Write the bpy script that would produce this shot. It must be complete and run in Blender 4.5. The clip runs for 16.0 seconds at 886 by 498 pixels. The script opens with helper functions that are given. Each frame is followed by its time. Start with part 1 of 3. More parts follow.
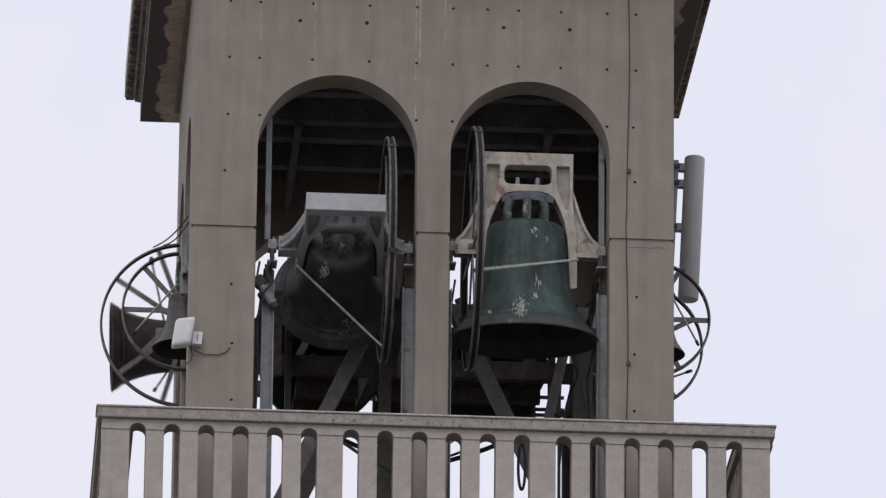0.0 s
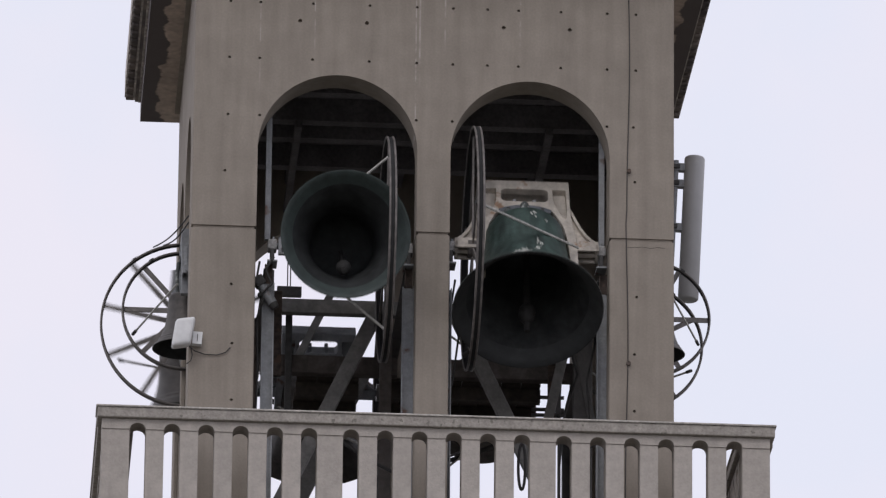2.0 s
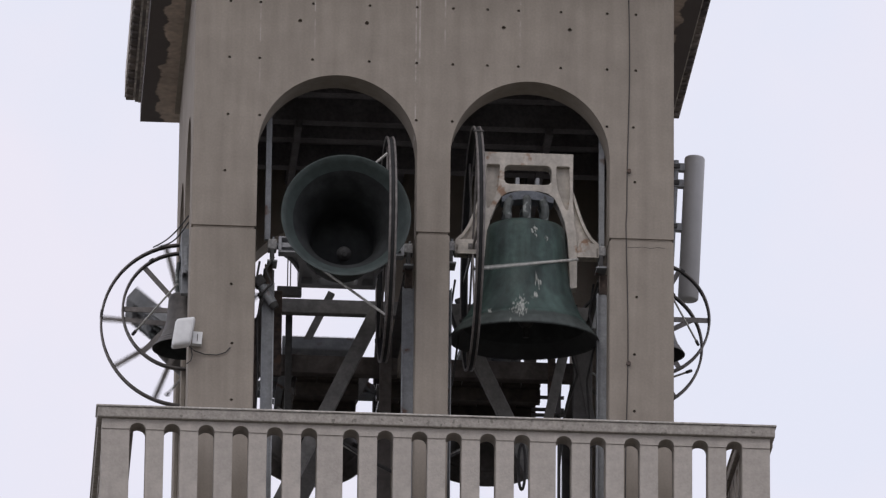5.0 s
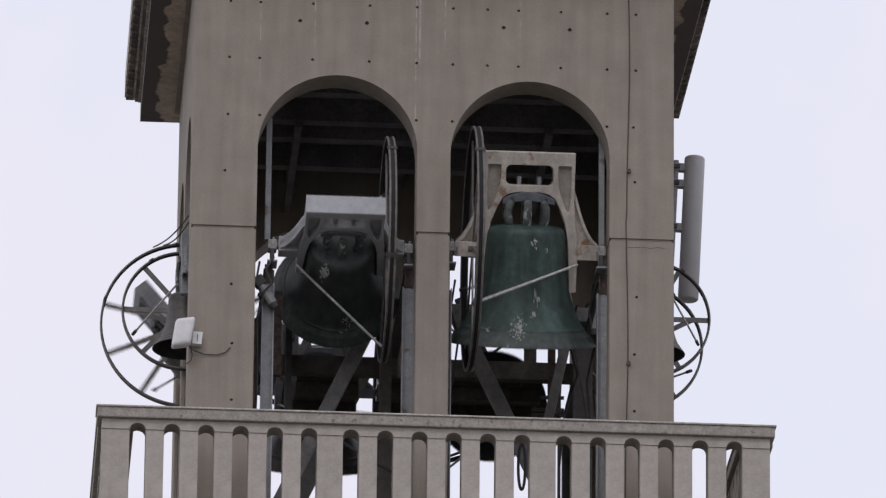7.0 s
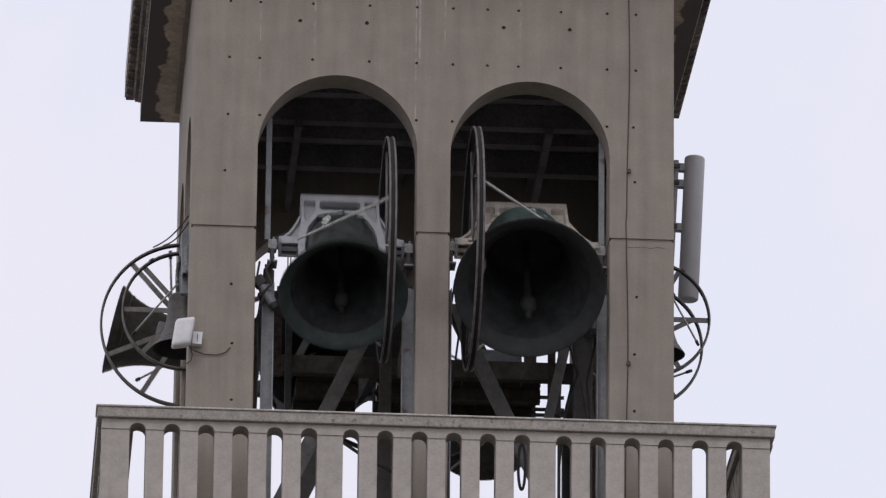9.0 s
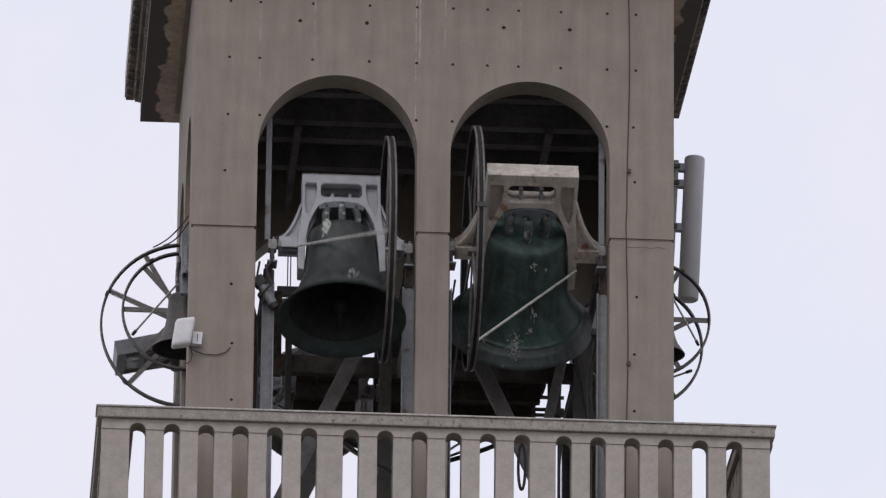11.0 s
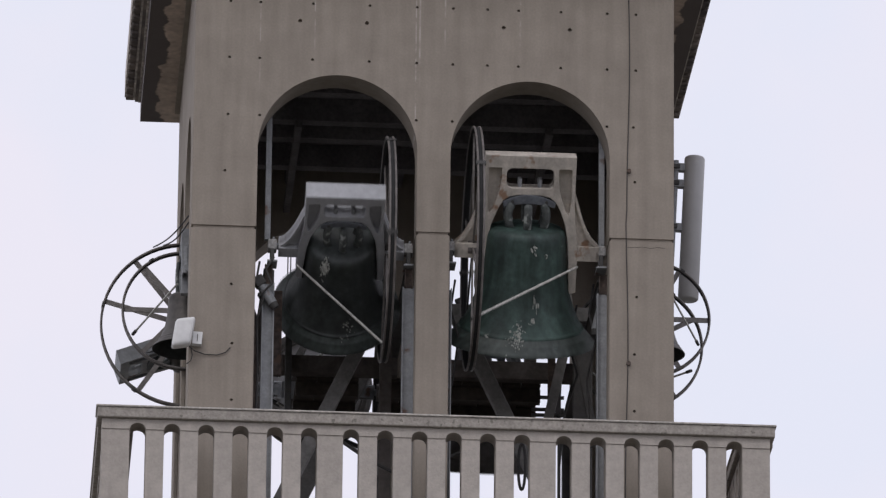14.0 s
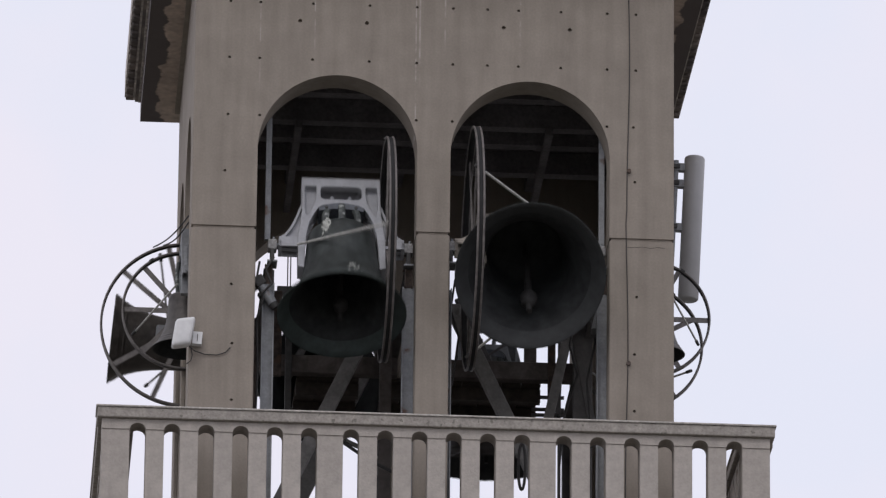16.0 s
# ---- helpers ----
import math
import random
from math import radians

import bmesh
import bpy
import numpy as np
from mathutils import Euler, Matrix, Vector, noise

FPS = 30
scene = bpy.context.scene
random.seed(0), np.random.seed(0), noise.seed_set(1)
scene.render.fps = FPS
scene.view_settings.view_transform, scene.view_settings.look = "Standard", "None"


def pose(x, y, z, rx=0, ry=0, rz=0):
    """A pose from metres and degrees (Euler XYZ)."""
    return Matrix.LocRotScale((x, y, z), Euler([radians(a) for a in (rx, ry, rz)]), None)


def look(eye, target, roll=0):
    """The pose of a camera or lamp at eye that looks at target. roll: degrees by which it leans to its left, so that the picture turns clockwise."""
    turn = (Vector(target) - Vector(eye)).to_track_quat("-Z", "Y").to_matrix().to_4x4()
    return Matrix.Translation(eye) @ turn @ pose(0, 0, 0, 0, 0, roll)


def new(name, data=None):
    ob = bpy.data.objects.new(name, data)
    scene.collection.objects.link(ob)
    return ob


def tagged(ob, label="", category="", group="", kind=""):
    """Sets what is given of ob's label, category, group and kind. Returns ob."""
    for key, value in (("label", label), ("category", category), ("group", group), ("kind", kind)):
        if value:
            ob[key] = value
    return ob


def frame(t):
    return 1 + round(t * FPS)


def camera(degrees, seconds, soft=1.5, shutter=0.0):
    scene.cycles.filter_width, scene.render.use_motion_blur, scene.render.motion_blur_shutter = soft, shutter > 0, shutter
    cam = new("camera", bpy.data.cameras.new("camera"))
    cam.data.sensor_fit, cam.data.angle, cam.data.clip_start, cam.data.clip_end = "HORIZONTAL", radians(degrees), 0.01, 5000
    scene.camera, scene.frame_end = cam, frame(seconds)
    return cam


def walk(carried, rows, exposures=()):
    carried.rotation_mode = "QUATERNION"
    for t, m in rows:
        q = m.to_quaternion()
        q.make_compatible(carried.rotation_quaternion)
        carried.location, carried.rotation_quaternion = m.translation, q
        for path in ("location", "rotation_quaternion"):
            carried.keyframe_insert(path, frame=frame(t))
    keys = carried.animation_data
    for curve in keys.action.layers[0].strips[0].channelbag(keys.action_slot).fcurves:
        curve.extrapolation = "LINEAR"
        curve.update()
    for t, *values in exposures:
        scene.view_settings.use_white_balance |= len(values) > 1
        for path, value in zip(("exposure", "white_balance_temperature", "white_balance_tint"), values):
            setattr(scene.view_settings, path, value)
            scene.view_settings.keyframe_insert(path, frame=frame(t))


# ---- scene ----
cam = camera(6.338, 16.0, soft=1.3, shutter=0.5)
EYE = (-4.6906, -74.0810, 1.6)
VIEW = look(EYE, (0.1, 0.0, 28.6196), 0.6)
walk(cam, [(0.0, VIEW), (16.0, VIEW)], [(0.0, 0.0), (16.0, 0.0)])


# ---- sky and sun: a bright, thin overcast ----
def make_sky():
    world = bpy.data.worlds.new("overcast_sky")
    scene.world = world
    world.use_nodes = True
    nt = world.node_tree
    nt.nodes.clear()
    out = nt.nodes.new("ShaderNodeOutputWorld")
    bg = nt.nodes.new("ShaderNodeBackground")
    sky = nt.nodes.new("ShaderNodeTexSky")
    sky.sky_type = "NISHITA"
    sky.sun_disc = False
    sky.sun_elevation = radians(48)
    sky.sun_rotation = radians(200)
    dim = nt.nodes.new("ShaderNodeMix")
    dim.data_type, dim.blend_type = "RGBA", "MULTIPLY"
    dim.inputs[0].default_value = 1.0
    dim.inputs[7].default_value = (0.09, 0.09, 0.09, 1)
    nt.links.new(sky.outputs[0], dim.inputs[6])
    co = nt.nodes.new("ShaderNodeTexCoord")
    no = nt.nodes.new("ShaderNodeTexNoise")
    no.inputs["Scale"].default_value = 24.0
    no.inputs["Detail"].default_value = 5.0
    no.inputs["Roughness"].default_value = 0.45
    nt.links.new(co.outputs["Generated"], no.inputs["Vector"])
    ramp = nt.nodes.new("ShaderNodeValToRGB")
    ramp.color_ramp.elements[0].position = 0.38
    ramp.color_ramp.elements[0].color = (0.835, 0.848, 0.972, 1)
    ramp.color_ramp.elements[1].position = 0.60
    ramp.color_ramp.elements[1].color = (0.893, 0.859, 0.962, 1)
    nt.links.new(no.outputs[0], ramp.inputs[0])
    mix = nt.nodes.new("ShaderNodeMix")
    mix.data_type = "RGBA"
    mix.inputs[0].default_value = 0.92
    nt.links.new(dim.outputs[2], mix.inputs[6])
    nt.links.new(ramp.outputs[0], mix.inputs[7])
    nt.links.new(mix.outputs[2], bg.inputs[0])
    bg.inputs[1].default_value = 1.0
    nt.links.new(bg.outputs[0], out.inputs[0])
    lamp = bpy.data.lights.new("sun", "SUN")
    lamp.energy, lamp.angle, lamp.color = 0.5, radians(25), (1.0, 0.95, 0.88)
    sun = new("sun", lamp)
    sun.matrix_basis = look((-25, -60, 95), (0, 0, 28))


make_sky()


# ---- materials ----
def mat(name, base, rough=0.8, metal=0.0, grain=(30, 0.25), stain=(2.5, 0.3), tint=None, bump=0.15, streak=0.0, spec=0.4, vary=0.0, rust=None):
    """Base colour broken by fine grain, large stains, downward streaks and patches of a second colour."""
    m = bpy.data.materials.new(name)
    m.use_nodes = True
    nt = m.node_tree
    bs = nt.nodes["Principled BSDF"]
    bs.inputs["Roughness"].default_value = rough
    bs.inputs["Metallic"].default_value = metal
    bs.inputs["Specular IOR Level"].default_value = spec
    co = nt.nodes.new("ShaderNodeTexCoord").outputs["Object"]

    def noise_tex(scale, detail, src):
        n = nt.nodes.new("ShaderNodeTexNoise")
        n.inputs["Scale"].default_value = scale
        n.inputs["Detail"].default_value = detail
        nt.links.new(src, n.inputs["Vector"])
        return n.outputs[0]

    def span(src, a, b, c, d):
        r = nt.nodes.new("ShaderNodeMapRange")
        for i, v in enumerate((a, b, c, d)):
            r.inputs[i + 1].default_value = v
        nt.links.new(src, r.inputs[0])
        return r.outputs[0]

    def mixed(kind, fac, a, b):
        x = nt.nodes.new("ShaderNodeMix")
        x.data_type, x.blend_type = "RGBA", kind
        for sock, v in ((x.inputs[0], fac), (x.inputs[6], a), (x.inputs[7], b)):
            if isinstance(v, (int, float)):
                sock.default_value = v
            elif isinstance(v, tuple):
                sock.default_value = v
            else:
                nt.links.new(v, sock)
        return x.outputs[2]

    fine = noise_tex(grain[0], 6, co)
    big = noise_tex(stain[0], 5, co)
    col = (*base, 1)
    if tint:
        col = mixed("MIX", span(big, 0.42, 0.62, 0, 1), col, (*tint, 1))
    big2 = noise_tex(stain[0] * 2.7, 4, co)
    col = mixed("MULTIPLY", 1.0, col, span(big2, 0.3, 0.7, 1 - stain[1], 1 + stain[1] * 0.6))
    col = mixed("MULTIPLY", 1.0, col, span(fine, 0.3, 0.7, 1 - grain[1], 1 + grain[1] * 0.7))
    if streak:
        mp = nt.nodes.new("ShaderNodeMapping")
        mp.inputs["Scale"].default_value = (7.0, 7.0, 0.5)
        nt.links.new(co, mp.inputs[0])
        col = mixed("MULTIPLY", 1.0, col, span(noise_tex(1.4, 6, mp.outputs[0]), 0.35, 0.68, 1 + streak * 0.4, 1 - streak))
    if rust:
        col = mixed("MIX", span(noise_tex(rust[0], 7, co), rust[1], rust[1] + 0.07, 0, 0.85), col, (*rust[2], 1))
    if vary:
        oi = nt.nodes.new("ShaderNodeObjectInfo").outputs["Random"]
        col = mixed("MULTIPLY", 1.0, col, span(oi, 0, 1, 1 - vary, 1 + vary * 0.5))
    nt.links.new(col, bs.inputs["Base Color"])
    nt.links.new(span(fine, 0.3, 0.7, max(0.05, rough - 0.1), min(1, rough + 0.1)), bs.inputs["Roughness"])
    bp = nt.nodes.new("ShaderNodeBump")
    bp.inputs["Strength"].default_value = bump
    bp.inputs["Distance"].default_value = 0.01
    nt.links.new(fine, bp.inputs["Height"])
    nt.links.new(bp.outputs[0], bs.inputs["Normal"])
    return m


CONCRETE = mat("cast_concrete", (0.305, 0.2665, 0.223), 0.9, grain=(45, 0.08), stain=(1.3, 0.10), streak=0.11, bump=0.12)


def add_runs(m, places):
    """Pale efflorescence runs down the wall, a few millimetres wide, at the given x."""
    nt = m.node_tree
    bs = nt.nodes["Principled BSDF"]
    src = bs.inputs["Base Color"].links[0].from_socket
    co = nt.nodes.new("ShaderNodeTexCoord").outputs["Object"]
    sep = nt.nodes.new("ShaderNodeSeparateXYZ")
    nt.links.new(co, sep.inputs[0])
    for k, (x, w, z0) in enumerate(places):
        dist = nt.nodes.new("ShaderNodeMath")
        dist.operation = "SUBTRACT"
        nt.links.new(sep.outputs[0], dist.inputs[0])
        dist.inputs[1].default_value = x
        ab = nt.nodes.new("ShaderNodeMath")
        ab.operation = "ABSOLUTE"
        nt.links.new(dist.outputs[0], ab.inputs[0])
        near = nt.nodes.new("ShaderNodeMapRange")
        for i, v in enumerate((0.0, w, 1.0, 0.0)):
            near.inputs[i + 1].default_value = v
        nt.links.new(ab.outputs[0], near.inputs[0])
        no = nt.nodes.new("ShaderNodeTexNoise")
        no.inputs["Scale"].default_value = 5.0 + k
        no.inputs["Detail"].default_value = 6
        nt.links.new(co, no.inputs["Vector"])
        part_z = nt.nodes.new("ShaderNodeMapRange")
        for i, v in enumerate((z0, z0 + 0.3, 0.0, 1.0)):
            part_z.inputs[i + 1].default_value = v
        nt.links.new(sep.outputs[2], part_z.inputs[0])
        patch = nt.nodes.new("ShaderNodeMapRange")
        for i, v in enumerate((0.42, 0.6, 0.0, 0.75)):
            patch.inputs[i + 1].default_value = v
        nt.links.new(no.outputs[0], patch.inputs[0])
        m1 = nt.nodes.new("ShaderNodeMath")
        m1.operation = "MULTIPLY"
        nt.links.new(near.outputs[0], m1.inputs[0])
        nt.links.new(patch.outputs[0], m1.inputs[1])
        m2 = nt.nodes.new("ShaderNodeMath")
        m2.operation = "MULTIPLY"
        nt.links.new(m1.outputs[0], m2.inputs[0])
        nt.links.new(part_z.outputs[0], m2.inputs[1])
        x3 = nt.nodes.new("ShaderNodeMix")
        x3.data_type = "RGBA"
        nt.links.new(m2.outputs[0], x3.inputs[0])
        nt.links.new(src, x3.inputs[6])
        x3.inputs[7].default_value = (0.52, 0.47, 0.43, 1)
        src = x3.outputs[2]
    nt.links.new(src, bs.inputs["Base Color"])


add_runs(CONCRETE, ((-0.152, 0.014, 30.3), (-1.742, 0.010, 30.2), (0.10, 0.012, 30.7), (-0.19, 0.010, 29.4), (0.85, 0.012, 30.6), (-1.2, 0.008, 30.6)))
CONCRETE_RAIL = mat("weathered_concrete", (0.45, 0.41, 0.368), 0.9, grain=(45, 0.08), stain=(3.0, 0.12), streak=0.10, bump=0.3, vary=0.06)
CONCRETE_CAP = mat("lichened_concrete", (0.36, 0.33, 0.295), 0.95, grain=(38, 0.2), stain=(5.0, 0.16), bump=0.5, rust=(16.0, 0.62, (0.15, 0.14, 0.12)))
# sunlight along the coping's top edge, painted in as a lighter concrete
COPING_LIP = mat("sunlit_coping_edge", (0.50, 0.47, 0.43), 0.95, grain=(30, 0.25), stain=(5, 0.2), bump=0.4)
# floor is out of view; its grey sets how much light bounces upward
FLOOR_MAT = mat("balcony_screed", (0.17, 0.167, 0.162), 0.95, grain=(20, 0.2), stain=(2, 0.3))
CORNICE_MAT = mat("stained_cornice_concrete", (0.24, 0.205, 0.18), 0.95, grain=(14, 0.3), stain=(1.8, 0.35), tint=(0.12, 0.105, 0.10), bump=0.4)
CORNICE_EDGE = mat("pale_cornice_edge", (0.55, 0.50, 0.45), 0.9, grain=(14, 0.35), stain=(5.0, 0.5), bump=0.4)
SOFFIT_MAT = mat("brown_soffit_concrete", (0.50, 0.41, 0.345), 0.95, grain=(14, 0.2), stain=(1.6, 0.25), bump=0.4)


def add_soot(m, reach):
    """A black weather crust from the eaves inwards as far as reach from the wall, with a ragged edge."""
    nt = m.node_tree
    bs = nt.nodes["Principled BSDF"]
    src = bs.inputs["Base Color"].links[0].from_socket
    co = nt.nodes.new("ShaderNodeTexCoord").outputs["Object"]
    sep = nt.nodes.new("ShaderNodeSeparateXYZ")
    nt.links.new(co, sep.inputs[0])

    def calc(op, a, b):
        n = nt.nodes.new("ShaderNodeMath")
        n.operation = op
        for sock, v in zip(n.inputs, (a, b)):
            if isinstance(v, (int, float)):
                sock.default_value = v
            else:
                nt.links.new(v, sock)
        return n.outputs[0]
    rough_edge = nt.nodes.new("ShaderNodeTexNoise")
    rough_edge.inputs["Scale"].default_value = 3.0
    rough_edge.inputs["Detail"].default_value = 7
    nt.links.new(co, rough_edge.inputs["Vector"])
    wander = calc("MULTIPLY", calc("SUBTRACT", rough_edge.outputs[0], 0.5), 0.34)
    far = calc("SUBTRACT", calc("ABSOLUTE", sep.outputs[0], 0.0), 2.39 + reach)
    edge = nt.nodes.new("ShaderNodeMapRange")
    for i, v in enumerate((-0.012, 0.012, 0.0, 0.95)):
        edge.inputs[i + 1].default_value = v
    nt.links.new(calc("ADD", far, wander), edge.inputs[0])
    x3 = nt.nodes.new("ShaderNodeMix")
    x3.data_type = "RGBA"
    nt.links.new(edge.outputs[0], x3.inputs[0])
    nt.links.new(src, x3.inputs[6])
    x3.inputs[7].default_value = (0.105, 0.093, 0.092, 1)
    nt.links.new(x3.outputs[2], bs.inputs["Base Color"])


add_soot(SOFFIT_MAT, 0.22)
PLUG = mat("tie_hole_mortar", (0.06, 0.055, 0.05), 0.95)
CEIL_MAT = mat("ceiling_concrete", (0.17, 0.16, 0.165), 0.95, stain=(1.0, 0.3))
STEEL = mat("grey_painted_steel", (0.285, 0.295, 0.305), 0.55, grain=(40, 0.12), stain=(4, 0.18), streak=0.15, rust=(5.0, 0.62, (0.13, 0.06, 0.035)))
STEEL_DARK = mat("dark_steel", (0.06, 0.058, 0.055), 0.6, grain=(40, 0.2), stain=(5, 0.3), rust=(6.0, 0.63, (0.10, 0.05, 0.03)))
WHEEL_MAT = mat("bell_wheel_steel", (0.19, 0.175, 0.165), 0.5, metal=0.2, grain=(40, 0.2), stain=(5, 0.3))
# light caught by the inner beam and diagonals, painted in as paler steel
LIT_STEEL = mat("lit_grey_steel", (0.23, 0.222, 0.21), 0.75, grain=(35, 0.15), stain=(3, 0.25), bump=0.2)
BROWN_BEAM = mat("brown_inner_steel", (0.115, 0.10, 0.09), 0.85, grain=(30, 0.2), stain=(3, 0.3))
RUSTY = mat("rusty_steel", (0.10, 0.075, 0.062), 0.8, grain=(30, 0.3), stain=(6, 0.4), streak=0.3, rust=(8.0, 0.56, (0.105, 0.066, 0.046)))
PALE_STEEL = mat("pale_painted_casting", (0.36, 0.355, 0.345), 0.6, grain=(30, 0.15), stain=(8, 0.35), rust=(12.0, 0.58, (0.12, 0.07, 0.05)))
DARK_WOOD = mat("old_dark_timber", (0.07, 0.058, 0.048), 0.9, grain=(18, 0.3), stain=(3, 0.3), vary=0.2)
SLATE = mat("slate_painted_steel", (0.12, 0.13, 0.145), 0.6, stain=(5, 0.2))
FRONT_WHEEL = mat("dark_wheel_steel", (0.17, 0.155, 0.145), 0.55, metal=0.1, grain=(40, 0.25), stain=(5, 0.35))
CREAM = mat("cream_painted_iron", (0.51, 0.465, 0.405), 0.65, grain=(30, 0.14), stain=(3, 0.2), streak=0.22, rust=(5.5, 0.62, (0.24, 0.13, 0.07)))
SILVER = mat("silver_painted_iron", (0.38, 0.385, 0.40), 0.5, grain=(30, 0.08), stain=(3, 0.12), streak=0.08)
ZINC = mat("galvanised_rod", (0.55, 0.54, 0.50), 0.45, metal=0.3, grain=(50, 0.25), stain=(9, 0.3))
GREEN = mat("green_bronze_patina", (0.052, 0.086, 0.074), 0.55, metal=0.1, grain=(22, 0.25), stain=(3.0, 0.3), tint=(0.040, 0.062, 0.055), streak=0.4, bump=0.3, rust=(4.0, 0.69, (0.14, 0.22, 0.19)))
DARK_BRONZE = mat("dark_green_bronze", (0.052, 0.060, 0.057), 0.48, metal=0.15, grain=(22, 0.25), stain=(2.4, 0.3), tint=(0.04, 0.045, 0.042), streak=0.25, bump=0.25, rust=(3.2, 0.69, (0.14, 0.19, 0.17)))
BOW_BRONZE = mat("rim_bronze", (0.056, 0.068, 0.062), 0.5, metal=0.1, grain=(22, 0.25), stain=(4, 0.3), streak=0.2, bump=0.25, rust=(6.0, 0.66, (0.075, 0.105, 0.095)))
BROWN_BRONZE = mat("brown_bronze", (0.085, 0.076, 0.068), 0.5, metal=0.15, grain=(22, 0.25), stain=(2.4, 0.3), streak=0.2, bump=0.25)
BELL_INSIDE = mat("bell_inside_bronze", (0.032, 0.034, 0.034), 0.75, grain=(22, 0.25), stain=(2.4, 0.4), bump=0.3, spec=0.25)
# darker copy of STEEL: the belfry's inner shade is put into the colour
INNER_STEEL = mat("shade_dark_steel", (0.115, 0.11, 0.105), 0.7, grain=(40, 0.15), stain=(3, 0.25))
IRON = mat("clapper_iron", (0.028, 0.027, 0.026), 0.75)
LIME = mat("bird_lime", (0.46, 0.47, 0.43), 0.9, stain=(9, 0.5))
CROWN = mat("streaked_crown_bronze", (0.10, 0.11, 0.105), 0.6, grain=(25, 0.3), stain=(6, 0.4), streak=0.3, rust=(11.0, 0.56, (0.36, 0.38, 0.36)))
LIP = mat("green_striking_band", (0.041, 0.055, 0.051), 0.6, grain=(22, 0.2), stain=(3, 0.25), bump=0.2)
LIP_DULL = mat("dull_striking_band", (0.035, 0.037, 0.037), 0.7, grain=(22, 0.2), stain=(3, 0.25), bump=0.2)
WHITE_PLASTIC = mat("white_plastic", (0.72, 0.72, 0.71), 0.45, grain=(20, 0.03), stain=(3, 0.08))
GREY_PLASTIC = mat("grey_plastic", (0.42, 0.415, 0.41), 0.5, grain=(20, 0.03), stain=(2, 0.06))
CABLE = mat("cable_black", (0.05, 0.047, 0.045), 0.7)
RUBBER = mat("drive_belt", (0.02, 0.02, 0.02), 0.8)
GROUND = mat("gravel_ground", (0.14, 0.135, 0.115), 0.95, grain=(3, 0.25), stain=(0.05, 0.3))
ROOF_MAT = mat("roof_tile_red", (0.22, 0.10, 0.06), 0.9)


# ---- mesh helpers ----
def part(name, bm, material, parent, label=""):
    me = bpy.data.meshes.new(name)
    bm.to_mesh(me)
    bm.free()
    me.materials.append(material)
    ob = new(name, me)
    ob.parent = parent
    if label:
        ob["label"] = label
    return ob


def thing(name, label, category, m=None, group="", kind=""):
    ob = new(name)
    ob.empty_display_size = 0.1
    if m is not None:
        ob.matrix_basis = m
    return tagged(ob, label, category, group, kind)


def solid(name, bm, material, label, category, kind="", group=""):
    return tagged(part(name, bm, material, None), label, category, group, kind)


def add_box(bm, lo, hi, bevel=0.0):
    r = bmesh.ops.create_cube(bm, size=1.0)
    vs = r["verts"]
    for v in vs:
        v.co = Vector([(a + b) / 2 + c * (b - a) for a, b, c in zip(lo, hi, v.co)])
    if bevel:
        es = {e for v in vs for e in v.link_edges}
        bmesh.ops.bevel(bm, geom=list(es), offset=bevel, segments=2, affect="EDGES", profile=0.6)
    return bm


def boxed(lo, hi, bevel=0.0):
    return add_box(bmesh.new(), lo, hi, bevel)


def add_beam(bm, p0, p1, w, h, up=(0, 1, 0), bevel=0.0):
    """A bar of w by h from p0 to p1; h lies along up."""
    p0, p1 = Vector(p0), Vector(p1)
    d = (p1 - p0)
    z = d.normalized()
    y = (Vector(up) - z * Vector(up).dot(z)).normalized()
    x = y.cross(z)
    rot = Matrix((x, y, z)).transposed().to_4x4()
    vs = bmesh.ops.create_cube(bm, size=1.0)["verts"]
    for v in vs:
        v.co = Vector((v.co.x * w, v.co.y * h, (v.co.z + 0.5) * d.length))
    if bevel:
        r = bmesh.ops.bevel(bm, geom=list({e for v in vs for e in v.link_edges}), offset=bevel, segments=1, affect="EDGES")
        vs = list({v for f in r["faces"] for v in f.verts})
    for v in vs:
        v.co = Matrix.Translation(p0) @ rot @ v.co
    return bm


def add_ibeam(bm, p0, p1, w, h, up=(0, 1, 0), t=0.012):
    """A rolled section: a web and two flanges."""
    u = Vector(up).normalized()
    add_beam(bm, p0, p1, t, h, up)
    for s in (-1, 1):
        o = u * (s * (h - t) / 2)
        add_beam(bm, Vector(p0) + o, Vector(p1) + o, w, t, up)
    return bm


def add_rod(bm, p0, p1, r, seg=10, r2=None):
    p0, p1 = Vector(p0), Vector(p1)
    d = p1 - p0
    m = Matrix.Translation((p0 + p1) / 2) @ d.to_track_quat("Z", "Y").to_matrix().to_4x4()
    bmesh.ops.create_cone(bm, cap_ends=True, segments=seg, radius1=r, radius2=r if r2 is None else r2, depth=d.length, matrix=m)
    return bm


